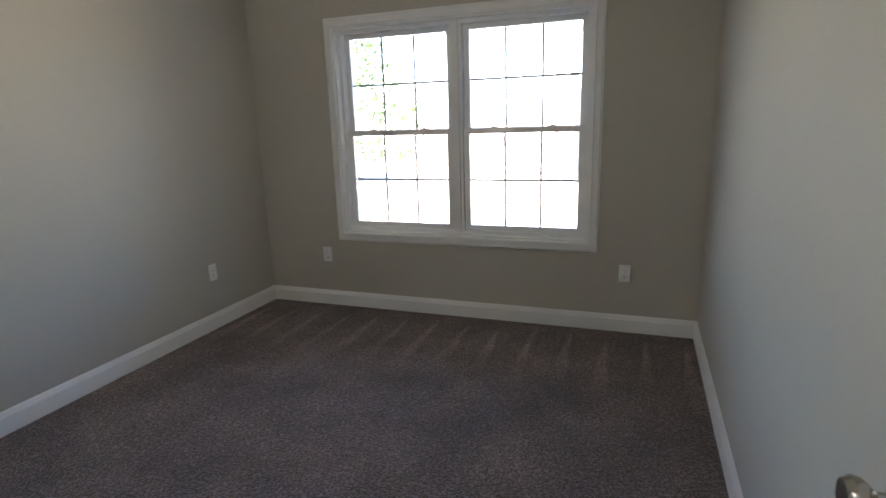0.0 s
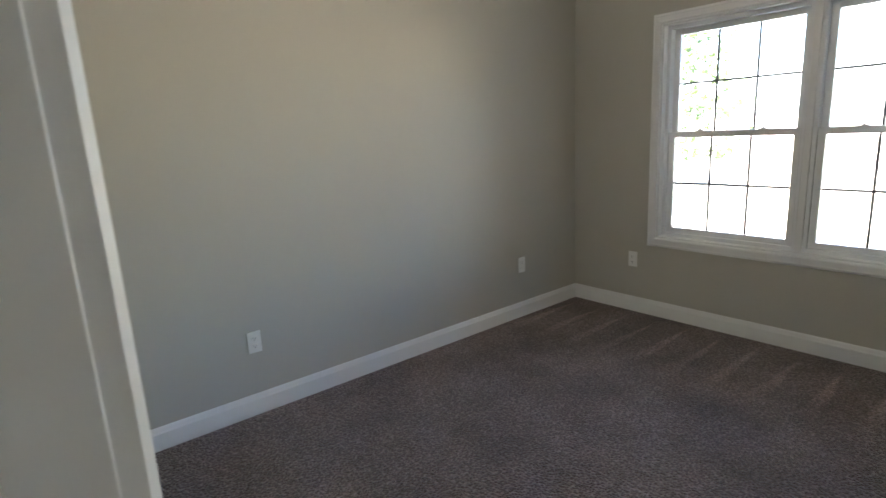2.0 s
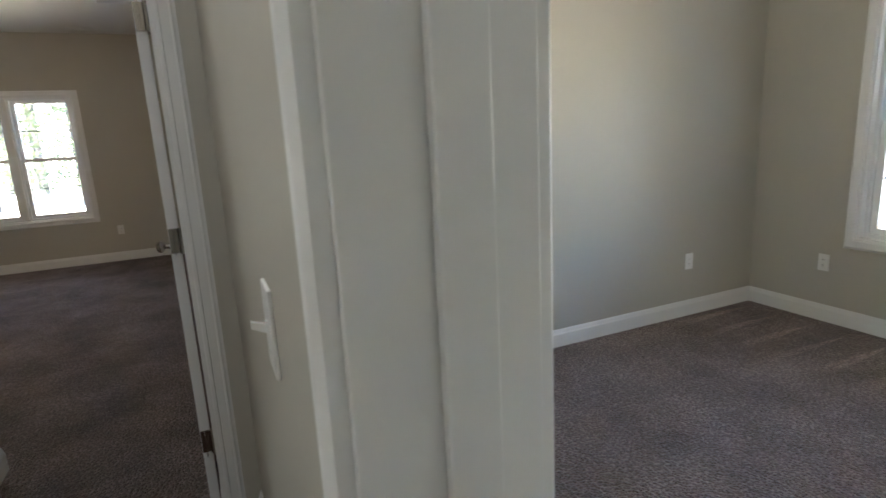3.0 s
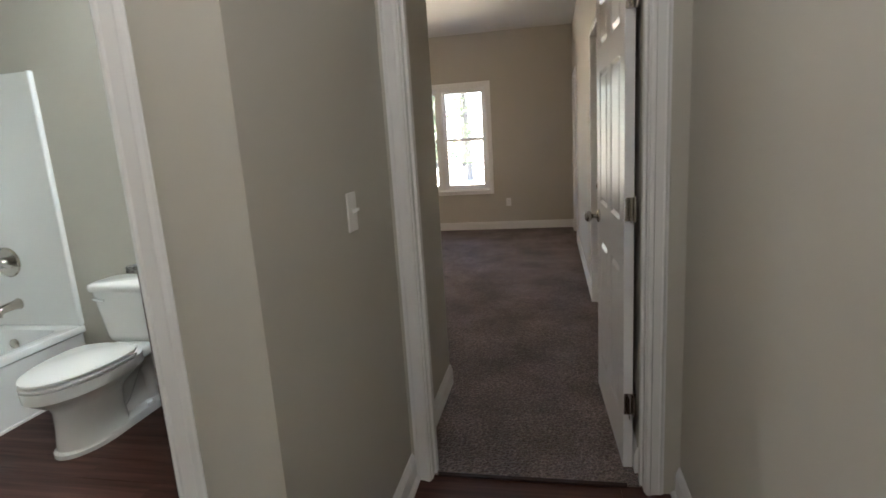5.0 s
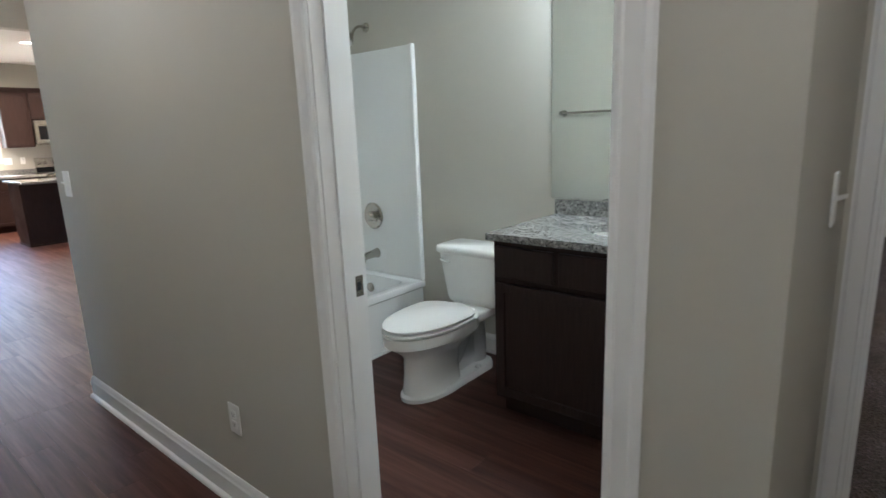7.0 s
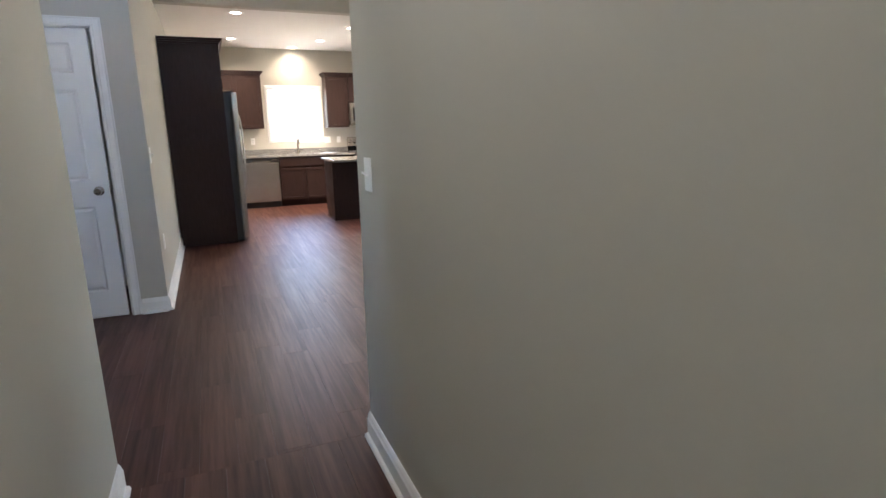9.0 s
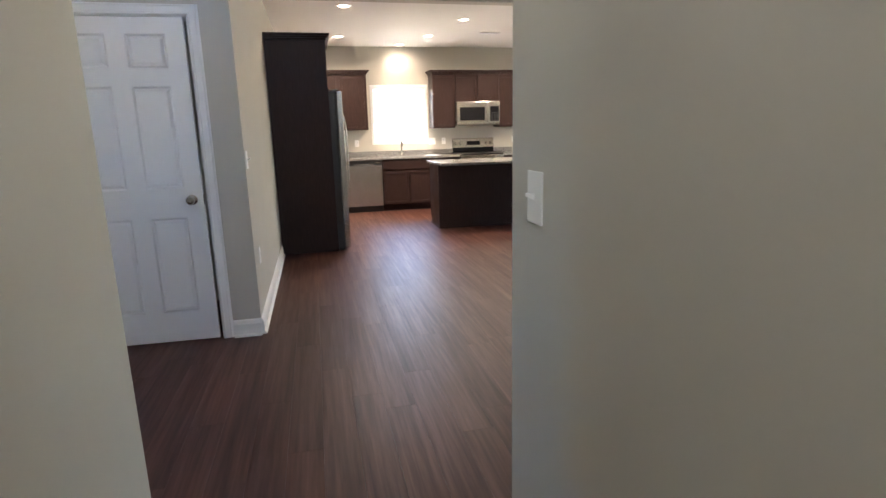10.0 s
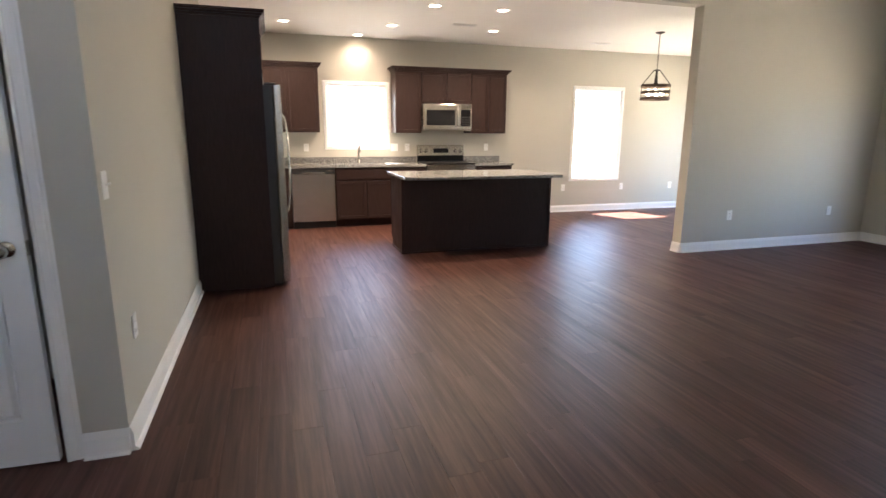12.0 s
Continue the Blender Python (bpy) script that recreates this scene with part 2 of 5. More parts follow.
def wall(name, lo, hi, openings=(), label="greige painted drywall wall"):
    """A wall of thickness; openings are (from, to, bottom, top) along its longer side."""
    run = 0 if hi[0] - lo[0] > hi[1] - lo[1] else 1
    bm = bmesh.new()

    def piece(a, b, z0, z1):
        if b - a > 1e-4 and z1 - z0 > 1e-4:
            l, h = [lo[0], lo[1], z0], [hi[0], hi[1], z1]
            l[run], h[run] = a, b
            box(bm, l, h)

    at = lo[run]
    for a, b, z0, z1 in sorted(openings):
        piece(at, a, lo[2], hi[2])
        piece(a, b, lo[2], z0)
        piece(a, b, z1, hi[2])
        at = b
    piece(at, hi[run], lo[2], hi[2])
    return structure(name, bm, M_WALL, label, "wall")


DOOR_H = 2.045
A_DOOR = (-0.101, 0.605)
B_DOOR = (-0.478, 0.378)
T_DOOR = (-1.588, -0.796)
C_DOOR = (0.374, 1.188)
A_WIN = (-1.842, -0.060, 0.592, 2.045)
B_WIN = (-2.190, -0.832, 0.592, 2.055)
K_WIN = (-2.272, -1.351, 1.158, 2.079)
D_WIN = (-6.521, -5.590, 0.589, 2.127)

wall("wall_bedroom_north", (-2.665, 4.20, 0), (0.735, 4.35, CEIL), [A_WIN])
wall("wall_bedroom_west", (-2.665, 0.613, 0), (-2.55, 4.20, CEIL))
wall("wall_bedroom_east", (0.62, 0.613, 0), (0.735, 4.20, CEIL))
wall("wall_bedroom_south", (-2.665, 0.490, 0), (0.85, 0.613, CEIL), [(*A_DOOR, 0, DOOR_H)])
wall("wall_second_bedroom_north", (-7.88, 0.36, 0), (-1.885, 0.49, CEIL), [(-4.18, -3.42, 0, DOOR_H), (-7.40, -6.64, 0, DOOR_H)])
wall("wall_second_bedroom_west", (-7.88, -3.60, 0), (-7.73, 0.36, CEIL), [B_WIN])
wall("wall_second_bedroom_entry", (-1.885, -0.545, 0), (-1.77, 0.49, CEIL), [(*B_DOOR, 0, DOOR_H)])
wall("wall_bathroom_north", (-2.65, -0.66, 0), (-0.80, -0.545, CEIL))
wall("wall_bathroom_west", (-2.65, -3.60, 0), (-2.536, -0.66, CEIL))
wall("wall_bathroom_east", (-0.915, -3.60, 0), (-0.80, -0.66, CEIL), [(*T_DOOR, 0, DOOR_H)])
wall("wall_living_north", (-8.20, -3.725, 0), (-0.80, -3.60, HIGH))
wall("wall_hall_east", (0.18, -3.645, 0), (0.295, -1.60, CEIL))
wall("wall_hall_jog", (0.18, -1.60, 0), (0.85, -1.485, CEIL))
wall("wall_hall_niche", (0.735, -1.485, 0), (0.85, 0.49, CEIL))
wall("wall_foyer_north", (0.18, -3.75, 0), (2.60, -3.645, HIGH))
# The opening is added, out of view, to let daylight into the foyer.
wall("wall_foyer_east", (2.60, -6.185, 0), (2.75, -3.645, HIGH), [(-4.9, -4.55, 1.2, 2.0)])
wall("wall_closet", (0.14, -6.185, 0), (2.60, -6.07, HIGH), [(*C_DOOR, 0, DOOR_H)])
wall("wall_kitchen_east", (0.14, -12.160, 0), (0.255, -6.185, HIGH))
wall("wall_kitchen_south", (-8.45, -12.310, 0), (0.255, -12.160, CEIL), [K_WIN, D_WIN])
wall("wall_dining_west", (-8.45, -12.160, 0), (-8.30, -8.92, CEIL), [(-11.6, -9.9, 0.2, 2.15)])
wall("wall_partition", (-8.45, -8.92, 0), (-5.12, -8.78, HIGH))
# Both openings are added out of sight to daylight the living room.
wall("wall_living_west", (-8.20, -8.78, 0), (-8.05, -3.725, HIGH), [(-7.5, -6.3, 0.5, 2.1), (-5.5, -4.6, 0.5, 2.1)])
wall("wall_soffit", (-5.12, -8.92, CEIL), (0.14, -8.78, HIGH), label="greige drywall bulkhead above the kitchen opening")
# closets behind the doors
wall("wall_closet_back", (0.30, -7.10, 0), (1.40, -7.00, CEIL))
wall("wall_closet_side", (1.40, -7.10, 0), (1.50, -6.185, CEIL))
wall("wall_wardrobe_back", (-7.88, 1.30, 0), (-2.665, 1.40, CEIL))
wall("wall_wardrobe_side", (-5.40, 0.49, 0), (-5.30, 1.30, CEIL))
wall("wall_wardrobe_end", (-7.88, 0.49, 0), (-7.78, 1.30, CEIL))

structure("ceiling", boxes(((-2.665, 0.45, CEIL), (0.85, 4.35, CEIL + 0.1)), ((-7.88, -3.62, CEIL), (-1.8, 0.45, CEIL + 0.1)),
          ((-1.8, -3.62, CEIL), (0.85, 0.45, CEIL + 0.1)), ((-7.88, 0.45, CEIL), (-2.665, 1.4, CEIL + 0.1)),
          ((-8.45, -12.310, CEIL), (0.255, -8.92, CEIL + 0.1)), ((0.255, -7.1, CEIL), (1.5, -6.185, CEIL + 0.1))),
          M_CEIL, "flat white painted ceiling", "ceiling")
structure("ceiling_living", boxes(((-8.2, -8.92, HIGH), (2.75, -3.60, HIGH + 0.1))), M_CEIL, "high flat white living room ceiling", "ceiling")

structure("floor_bedroom", boxes(((-2.665, 0.56, -0.1), (0.735, 4.35, 0.004))), M_CARPET_A, "taupe cut-pile carpet with vacuum strokes", "carpet")
structure("floor_second_bedroom", boxes(((-7.88, -3.62, -0.1), (-2.60, 0.42, 0.004)), ((-2.60, -0.60, -0.1), (-1.80, 0.42, 0.004)), ((-7.88, 0.42, -0.1), (-2.665, 1.4, 0.004))), M_CARPET, "taupe cut-pile carpet in the second bedroom", "carpet")
structure("ground", boxes(((-400, -400, -0.6), (400, 400, -0.35))), M_GROUND, "dry lawn and bare ground outside", "ground")

# ---- trim: baseboards, casings, jambs ----
def baseboard(a, b, side, height=0.118, shoe=False):
    """A baseboard along one wall from a to b (both x, y); side is the room's side of the wall, as a unit pair."""
    (ax, ay), (bx, by), (sx, sy) = a, b, side
    prof = [(0.0, 0.0), (0.016, 0.0), (0.016, height - 0.030), (0.012, height - 0.022), (0.009, height - 0.010), (0.004, height), (0.0, height)]
    if shoe:
        prof = [(0.0, 0.0), (0.032, 0.0), (0.030, 0.009), (0.025, 0.015), (0.016, 0.018)] + prof[2:]
    bm = loft([[(x + sx * d, y + sy * d, z) for d, z in prof] for x, y in ((ax, ay), (bx, by))])
    return structure("baseboard", bm, M_TRIM, "white painted baseboard along the wall", "baseboard")


CASING = [(0.0, 0.0), (0.0, 0.012), (0.006, 0.017), (0.014, 0.018), (0.018, 0.014), (0.044, 0.010), (0.050, 0.012), (0.054, 0.009), (0.058, 0.006), (0.065, 0.004), (0.065, 0.0)]


def casing(name, run, face, out, a, b, z0, z1, sill=False, width=0.065):
    """Moulded casing round an opening. run: 'x' or 'y', the wall's direction; face: the wall's face on the other axis; out: +1 or -1."""
    bm = bmesh.new()
    k = width / 0.065

    def put(u, d, z):
        return (u, face + out * d, z) if run == "x" else (face + out * d, u, z)

    def bar(p, q, grow_p, grow_q):
        secs = []
        for (u, z), (gu, gz) in ((p, grow_p), (q, grow_q)):
            secs.append([put(u + gu * w * k, d, z + gz * w * k) for w, d in reversed(CASING)])
        loft(secs, bm)

    r = 0.005
    a, b, z1 = a - r, b + r, z1 + r
    low = z0 - r if sill else z0
    bar((a, low), (a, z1), (-1, -1 if sill else 0), (-1, 1))
    bar((a, z1), (b, z1), (-1, 1), (1, 1))
    bar((b, z1), (b, low), (1, 1), (1, -1 if sill else 0))
    if sill:
        bar((b, low), (a, low), (1, -1), (-1, -1))
    return structure(name, bm, M_TRIM, "white moulded casing round an opening", "trim")


def jamb(run, lo, hi, a, b, top=DOOR_H, stop_at=None):
    """The lining of a doorway through a wall whose faces are at lo and hi, with a door stop."""
    t = 0.016
    bm = bmesh.new()

    def bx(u0, u1, d0, d1, z0, z1):
        if run == "x":
            box(bm, (u0, d0, z0), (u1, d1, z1), 0.001, 1)
        else:
            box(bm, (d0, u0, z0), (d1, u1, z1), 0.001, 1)

    e = 0.001
    bx(a, a + t, lo - e, hi + e, 0, top - t)
    bx(b - t, b, lo - e, hi + e, 0, top - t)
    bx(a, b, lo - e, hi + e, top - t, top)
    if stop_at is not None:
        s0, s1 = stop_at
        bx(a + t, a + t + 0.010, s0, s1, 0, top - t - 0.010)
        bx(b - t - 0.010, b - t, s0, s1, 0, top - t - 0.010)
        bx(a + t, b - t, s0, s1, top - t - 0.010, top - t)
    return structure("door_jamb", bm, M_TRIM, "white painted door jamb with stop", "trim")


# doorways: first bedroom, second bedroom, bathroom, closet, two wardrobes
for run, lo, hi, (a, b), stop in (("x", 0.490, 0.613, A_DOOR, (0.543, 0.578)), ("y", -1.885, -1.770, B_DOOR, (-1.840, -1.805)),
                                  ("y", -0.915, -0.800, T_DOOR, (-0.875, -0.838)), ("x", -6.185, -6.070, C_DOOR, (-6.150, -6.112)),
                                  ("x", 0.36, 0.49, (-4.18, -3.42), (0.42, 0.45)), ("x", 0.36, 0.49, (-7.40, -6.64), (0.42, 0.45))):
    jamb(run, lo, hi, a, b, stop_at=stop)
    casing("door_casing", run, lo, -1, a + 0.016, b - 0.016, 0, DOOR_H - 0.016)
    casing("door_casing", run, hi, 1, a + 0.016, b - 0.016, 0, DOOR_H - 0.016)

N, S, E_, W_ = (0, 1), (0, -1), (1, 0), (-1, 0)
CW = 0.056
for a, b, side in (((-2.55, 0.613), (-2.55, 4.20), E_), ((-2.55, 4.20), (0.62, 4.20), S), ((0.62, 0.613), (0.62, 4.20), W_),
                   ((-2.55, 0.613), (A_DOOR[0] - CW, 0.613), N),
                   ((-7.73, -3.60), (-7.73, 0.36), E_), ((-7.73, 0.36), (-7.40 - CW, 0.36), S), ((-6.64 + CW, 0.36), (-4.18 - CW, 0.36), S),
                   ((-3.42 + CW, 0.36), (-1.885, 0.36), S), ((-2.65, -0.545), (-1.885, -0.545), N), ((-2.65, -3.60), (-2.65, -0.545), W_), ((-7.73, -3.60), (-2.65, -3.60), N)):
    baseboard(a, b, side)
for a, b, side in (((-1.77, 0.49), (A_DOOR[0] - CW, 0.49), S), ((-1.77, -0.545), (-0.80, -0.545), N), ((-0.80, -0.545), (-0.80, T_DOOR[1] + CW), E_),
                   ((-0.80, T_DOOR[0] - CW), (-0.80, -3.725), E_), ((-8.05, -3.725), (-0.80, -3.725), S), ((0.18, -3.75), (0.18, -1.485), W_), ((0.18, -3.75), (2.60, -3.75), S),
                   ((0.735, -1.485), (0.735, 0.49), W_), ((0.18, -1.485), (0.735, -1.485), N), ((2.60, -6.07), (2.60, -3.75), W_),
                   ((0.14, -6.07), (C_DOOR[0] - CW, -6.07), N), ((C_DOOR[1] + CW, -6.07), (2.60, -6.07), N), ((0.14, -8.59), (0.14, -6.07), W_),
                   ((-8.05, -8.78), (-5.12, -8.78), N), ((-5.12, -8.92), (-5.12, -8.78), E_), ((-8.30, -8.92), (-5.12, -8.92), S), ((-8.05, -8.78), (-8.05, -3.725), E_),
                   ((-8.30, -12.160), (-4.19, -12.160), N), ((-8.30, -12.160), (-8.30, -8.92), E_),
                   ((-2.536, -2.78), (-2.536, -1.83), E_), ((-0.915, -2.78), (-0.915, T_DOOR[0] - CW), W_), ((-0.915, T_DOOR[1] + CW), (-0.915, -0.66), W_)):
    baseboard(a, b, side, 0.115, True)


# ---- windows ----
def sash(win, u0, u1, z0, z1, d, put, cols, rows, rail=0.036, bar=True):
    """One sash of a double-hung window with its bars and pane."""
    def pb(name, mat_, *bx, bevel=0.002):
        bm = bmesh.new()
        for (a, b, e, f, g, h) in bx:
            box(bm, put(a, e, g), put(b, f, h), bevel, 1)
        return part(name, bm, mat_, win)

    st = 0.040
    pb("sash_frame", M_VINYL, (u0, u0 + st, d, d + 0.032, z0, z1), (u1 - st, u1, d, d + 0.032, z0, z1),
       (u0 + st, u1 - st, d, d + 0.032, z0, z0 + rail), (u0 + st, u1 - st, d, d + 0.032, z1 - rail, z1))
    g0, g1, h0, h1 = u0 + st, u1 - st, z0 + rail, z1 - rail
    if bar:
        for i in range(1, cols):
            u = g0 + (g1 - g0) * i / cols
            pb("muntin", M_MUNTIN, (u - 0.0075, u + 0.0075, d + 0.018, d + 0.024, h0, h1), bevel=0)
        for i in range(1, rows):
            z = h0 + (h1 - h0) * i / rows
            pb("muntin", M_MUNTIN, (g0, g1, d + 0.016, d + 0.026, z - 0.007, z + 0.007), bevel=0)
    bm = bmesh.new()
    box(bm, put(g0 - 0.004, d + 0.026, h0 - 0.004), put(g1 + 0.004, d + 0.030, h1 + 0.004))
    part("pane", bm, M_GLASS, win).visible_shadow = False


def window(name, run, face, out, a, b, z0, z1, units, cols, rows, label, depth=0.075, bar=True, fixed=False):
    """Vinyl double-hung units side by side in an opening. face: the room's wall face; out: the way to the outside."""
    win = thing(name, label, "window", kind="structure")

    def put(u, d, z):
        return (u, face + out * d, z) if run == "x" else (face + out * d, u, z)

    def pb(nm, mat_, *bx, bevel=0.002):
        bm = bmesh.new()
        for (p, q, e, f, g, h) in bx:
            box(bm, put(p, e, g), put(q, f, h), bevel, 1)
        return part(nm, bm, mat_, win)

    t = 0.014
    pb("jamb_extension", M_TRIM, (a, a + t, 0, depth, z0 + t, z1 - t), (b - t, b, 0, depth, z0 + t, z1 - t), (a, b, 0, depth, z1 - t, z1), (a, b, 0, depth, z0, z0 + t))
    a, b, z0, z1 = a + t, b - t, z0 + t, z1 - t
    fr, mull = (0.014 if fixed else 0.026), 0.030
    each = (b - a) / units
    for k in range(units):
        u0, u1 = a + k * each + (mull / 2 if k else 0), a + (k + 1) * each - (mull / 2 if k < units - 1 else 0)
        pb("window_frame", M_VINYL, (u0, u0 + fr, depth - 0.030, depth + 0.06, z0, z1), (u1 - fr, u1, depth - 0.030, depth + 0.06, z0, z1),
           (u0 + fr, u1 - fr, depth - 0.030, depth + 0.06, z1 - fr, z1), (u0 + fr, u1 - fr, depth - 0.030, depth + 0.06, z0, z0 + fr))
        mid = (z0 + z1) / 2
        s0, s1 = u0 + fr, u1 - fr
        if fixed:
            bm = bmesh.new()
            box(bm, put(s0 - 0.004, depth + 0.016, z0 + fr - 0.004), put(s1 + 0.004, depth + 0.020, z1 - fr + 0.004))
            part("pane", bm, M_GLASS, win).visible_shadow = False
            continue
        sash(win, s0, s1, z0 + fr, mid + 0.016, depth - 0.012, put, cols, rows, bar=bar)
        sash(win, s0, s1, mid - 0.016, z1 - fr, depth + 0.022, put, cols, rows, bar=bar)
        for f in (0.26, 0.74):
            u = s0 + (s1 - s0) * f
            bm = bmesh.new()
            box(bm, put(u - 0.028, depth - 0.012, mid + 0.016), put(u + 0.028, depth + 0.014, mid + 0.024), 0.003)
            box(bm, put(u - 0.010, depth - 0.016, mid + 0.024), put(u + 0.010, depth + 0.004, mid + 0.034), 0.004)
            part("sash_lock", bm, M_VINYL, win)
    for k in range(1, units):
        u = a + k * each
        pb("mullion", M_TRIM, (u - mull / 2 - 0.004, u + mull / 2 + 0.004, depth - 0.040, depth + 0.06, z0, z1))
    return win


window("window_1", "x", 4.20, 1, *A_WIN, 2, 3, 2, "twin white vinyl double-hung window with grey grilles")
casing("window_casing", "x", 4.20, -1, A_WIN[0] + 0.006, A_WIN[1] - 0.006, A_WIN[2] + 0.006, A_WIN[3] - 0.006, True)
window("window_2", "y", -7.73, -1, *B_WIN, 2, 1, 2, "twin white vinyl double-hung window with one bar per sash")
casing("window_casing", "y", -7.73, 1, B_WIN[0] + 0.006, B_WIN[1] - 0.006, B_WIN[2] + 0.006, B_WIN[3] - 0.006, True)
window("window_3", "x", -12.160, -1, *K_WIN, 1, 1, 1, "white fixed vinyl window above the kitchen sink", 0.05, fixed=True)
casing("window_casing", "x", -12.160, 1, K_WIN[0] + 0.006, K_WIN[1] - 0.006, K_WIN[2] + 0.006, K_WIN[3] - 0.006, True, 0.05)
window("window_4", "x", -12.160, -1, *D_WIN, 1, 1, 1, "tall white fixed vinyl dining window", 0.05, fixed=True)
casing("window_casing", "x", -12.160, 1, D_WIN[0] + 0.006, D_WIN[1] - 0.006, D_WIN[2] + 0.006, D_WIN[3] - 0.006, True, 0.05)


# ---- doors ----
def knob(parent, x, y, z, side, name="knob"):
    """A nickel ball knob with its rose, on the y face of a door leaf."""
    prof = [(0.032, 0.0), (0.032, 0.004), (0.026, 0.010), (0.012, 0.014), (0.011, 0.030), (0.018, 0.036), (0.026, 0.046), (0.0275, 0.056), (0.022, 0.066), (0.010, 0.070)]
    part(name, lathe([(r, side * h) for r, h in prof], "y", (x, y, z), 24), M_NICKEL, parent, "satin nickel ball knob", True)


def panel_door(name, label, at, rz, width, height=2.02, back=0.065, up=0.93):
    """A six-panel moulded door. Its origin is the hinge edge's foot, the leaf runs along +x and is centred on y = 0."""
    d = thing(name, label, "door", at, rz)
    th = 0.0175
    st, mid = 0.105, 0.105
    pw = (width - 2 * st - mid) / 2
    xs = [0, st, st + pw, st + pw + mid, width - st, width]
    zs = [0, 0.20, 0.820, 1.005, 1.618, 1.725, 1.918, height]
    bm = bmesh.new()
    for side in (-1, 1):
        grid = {(i, j): bm.verts.new((x, side * th, z)) for i, x in enumerate(xs) for j, z in enumerate(zs)}
        pans = []
        for i in range(5):
            for j in range(7):
                q = [grid[i, j], grid[i + 1, j], grid[i + 1, j + 1], grid[i, j + 1]]
                f = bm.faces.new(q if side < 0 else q[::-1])
                if i in (1, 3) and j in (1, 3, 5):
                    pans.append(f)
        bm.normal_update()
        bmesh.ops.inset_individual(bm, faces=pans, thickness=0.016, depth=-0.010)
        bmesh.ops.inset_individual(bm, faces=pans, thickness=0.004, depth=0.0)
        bmesh.ops.inset_individual(bm, faces=pans, thickness=0.024, depth=0.009)
        edge = [grid[i, 0] for i in range(6)] + [grid[5, j] for j in range(1, 8)] + [grid[i, 7] for i in range(4, -1, -1)] + [grid[0, j] for j in range(6, 0, -1)]
        if side < 0:
            first = edge
    for k in range(len(edge)):
        m = (k + 1) % len(edge)
        bm.faces.new((first[k], first[m], edge[m], edge[k]))
    part("leaf", bm, M_DOOR, d, "white six-panel moulded leaf")
    for side in (-1, 1):
        knob(d, width - back, side * th, up, side)
    part("latch_plate", boxes(((width - 0.0005, -0.012, up - 0.03), (width + 0.0015, 0.012, up + 0.03))), M_NICKEL, d)
    return d


def hinge(d, z, x=0.0, y=0.022, turn=1):
    """A butt hinge with its knuckle beside the leaf."""
    bm = lathe([(0.0075, z - 0.046), (0.0075, z + 0.046)], "z", (x - 0.004, y, 0), 12)
    box(bm, (x - 0.003, y - 0.038, z - 0.044), (x - 0.0005, y - 0.004, z + 0.044))
    box(bm, (x - 0.040, y - 0.004, z - 0.044), (x - 0.002, y - 0.0015, z + 0.044))
    part("hinge", bm, M_NICKEL, d, "satin nickel butt hinge")


# first bedroom's door, open against the east wall
d = panel_door("door_1", "white six-panel door, open against the bedroom wall", (0.588, 0.690, 0.012), 90.6, 0.745, back=0.038, up=0.898)
for z in (0.26, 1.02, 1.80):
    hinge(d, z, y=-0.022)
# second bedroom's door, open along the passage wall
d = panel_door("door_2", "white six-panel door with nickel knob, standing open", (-1.912, 0.322, 0.012), 182.4, 0.775)
for z in (0.28, 1.06, 1.80):
    bm = lathe([(0.0075, z - 0.046), (0.0075, z + 0.046)], "z", (-0.012, -0.020, 0), 12)
    box(bm, (-0.004, -0.016, z - 0.044), (-0.0005, 0.016, z + 0.044))
    box(bm, (-0.044, 0.0, z - 0.044), (-0.010, 0.0025, z + 0.044))
    part("hinge", bm, M_NICKEL, d, "satin nickel butt hinge")
# closet door, shut
d = panel_door("door_3", "white six-panel closet door, shut, with nickel knob", (1.168, -6.093, 0.012), 178.4, 0.758, 2.012)
for z in (0.26, 1.02, 1.80):
    part("hinge", lathe([(0.0075, z - 0.046), (0.0075, z + 0.046)], "z", (-0.003, -0.026, 0), 12), M_NICKEL, d, "satin nickel butt hinge")
# wardrobe doors behind the second bedroom's north wall
for x in (-3.436, -6.656):
    panel_door("door_4", "white six-panel wardrobe door, shut", (x, 0.466, 0.012), 180, 0.726)


def strike(at, n):
    s = thing("strike_plate", "satin nickel strike plate on the door jamb", "strike plate", at)
    w = 0.016
    bm = bmesh.new()
    box(bm, (-w, 0, -0.030), (w, n * 0.002, 0.030), 0.0008, 1)
    part("plate", bm, M_NICKEL, s)
    # No hole is cut: a dark patch carries its shade.
    part("latch_hole", boxes(((-0.007, n * 0.002, -0.012), (0.007, n * 0.0026, 0.012))), M_HOLE_SHADE, s)
    for z in (-0.022, 0.022):
        part("screw", lathe([(0.004, n * 0.002), (0.003, n * 0.0032)], "y", (0, 0, z), 10), M_NICKEL, s)


strike((-0.893, T_DOOR[0] + 0.016, 0.935), 1)


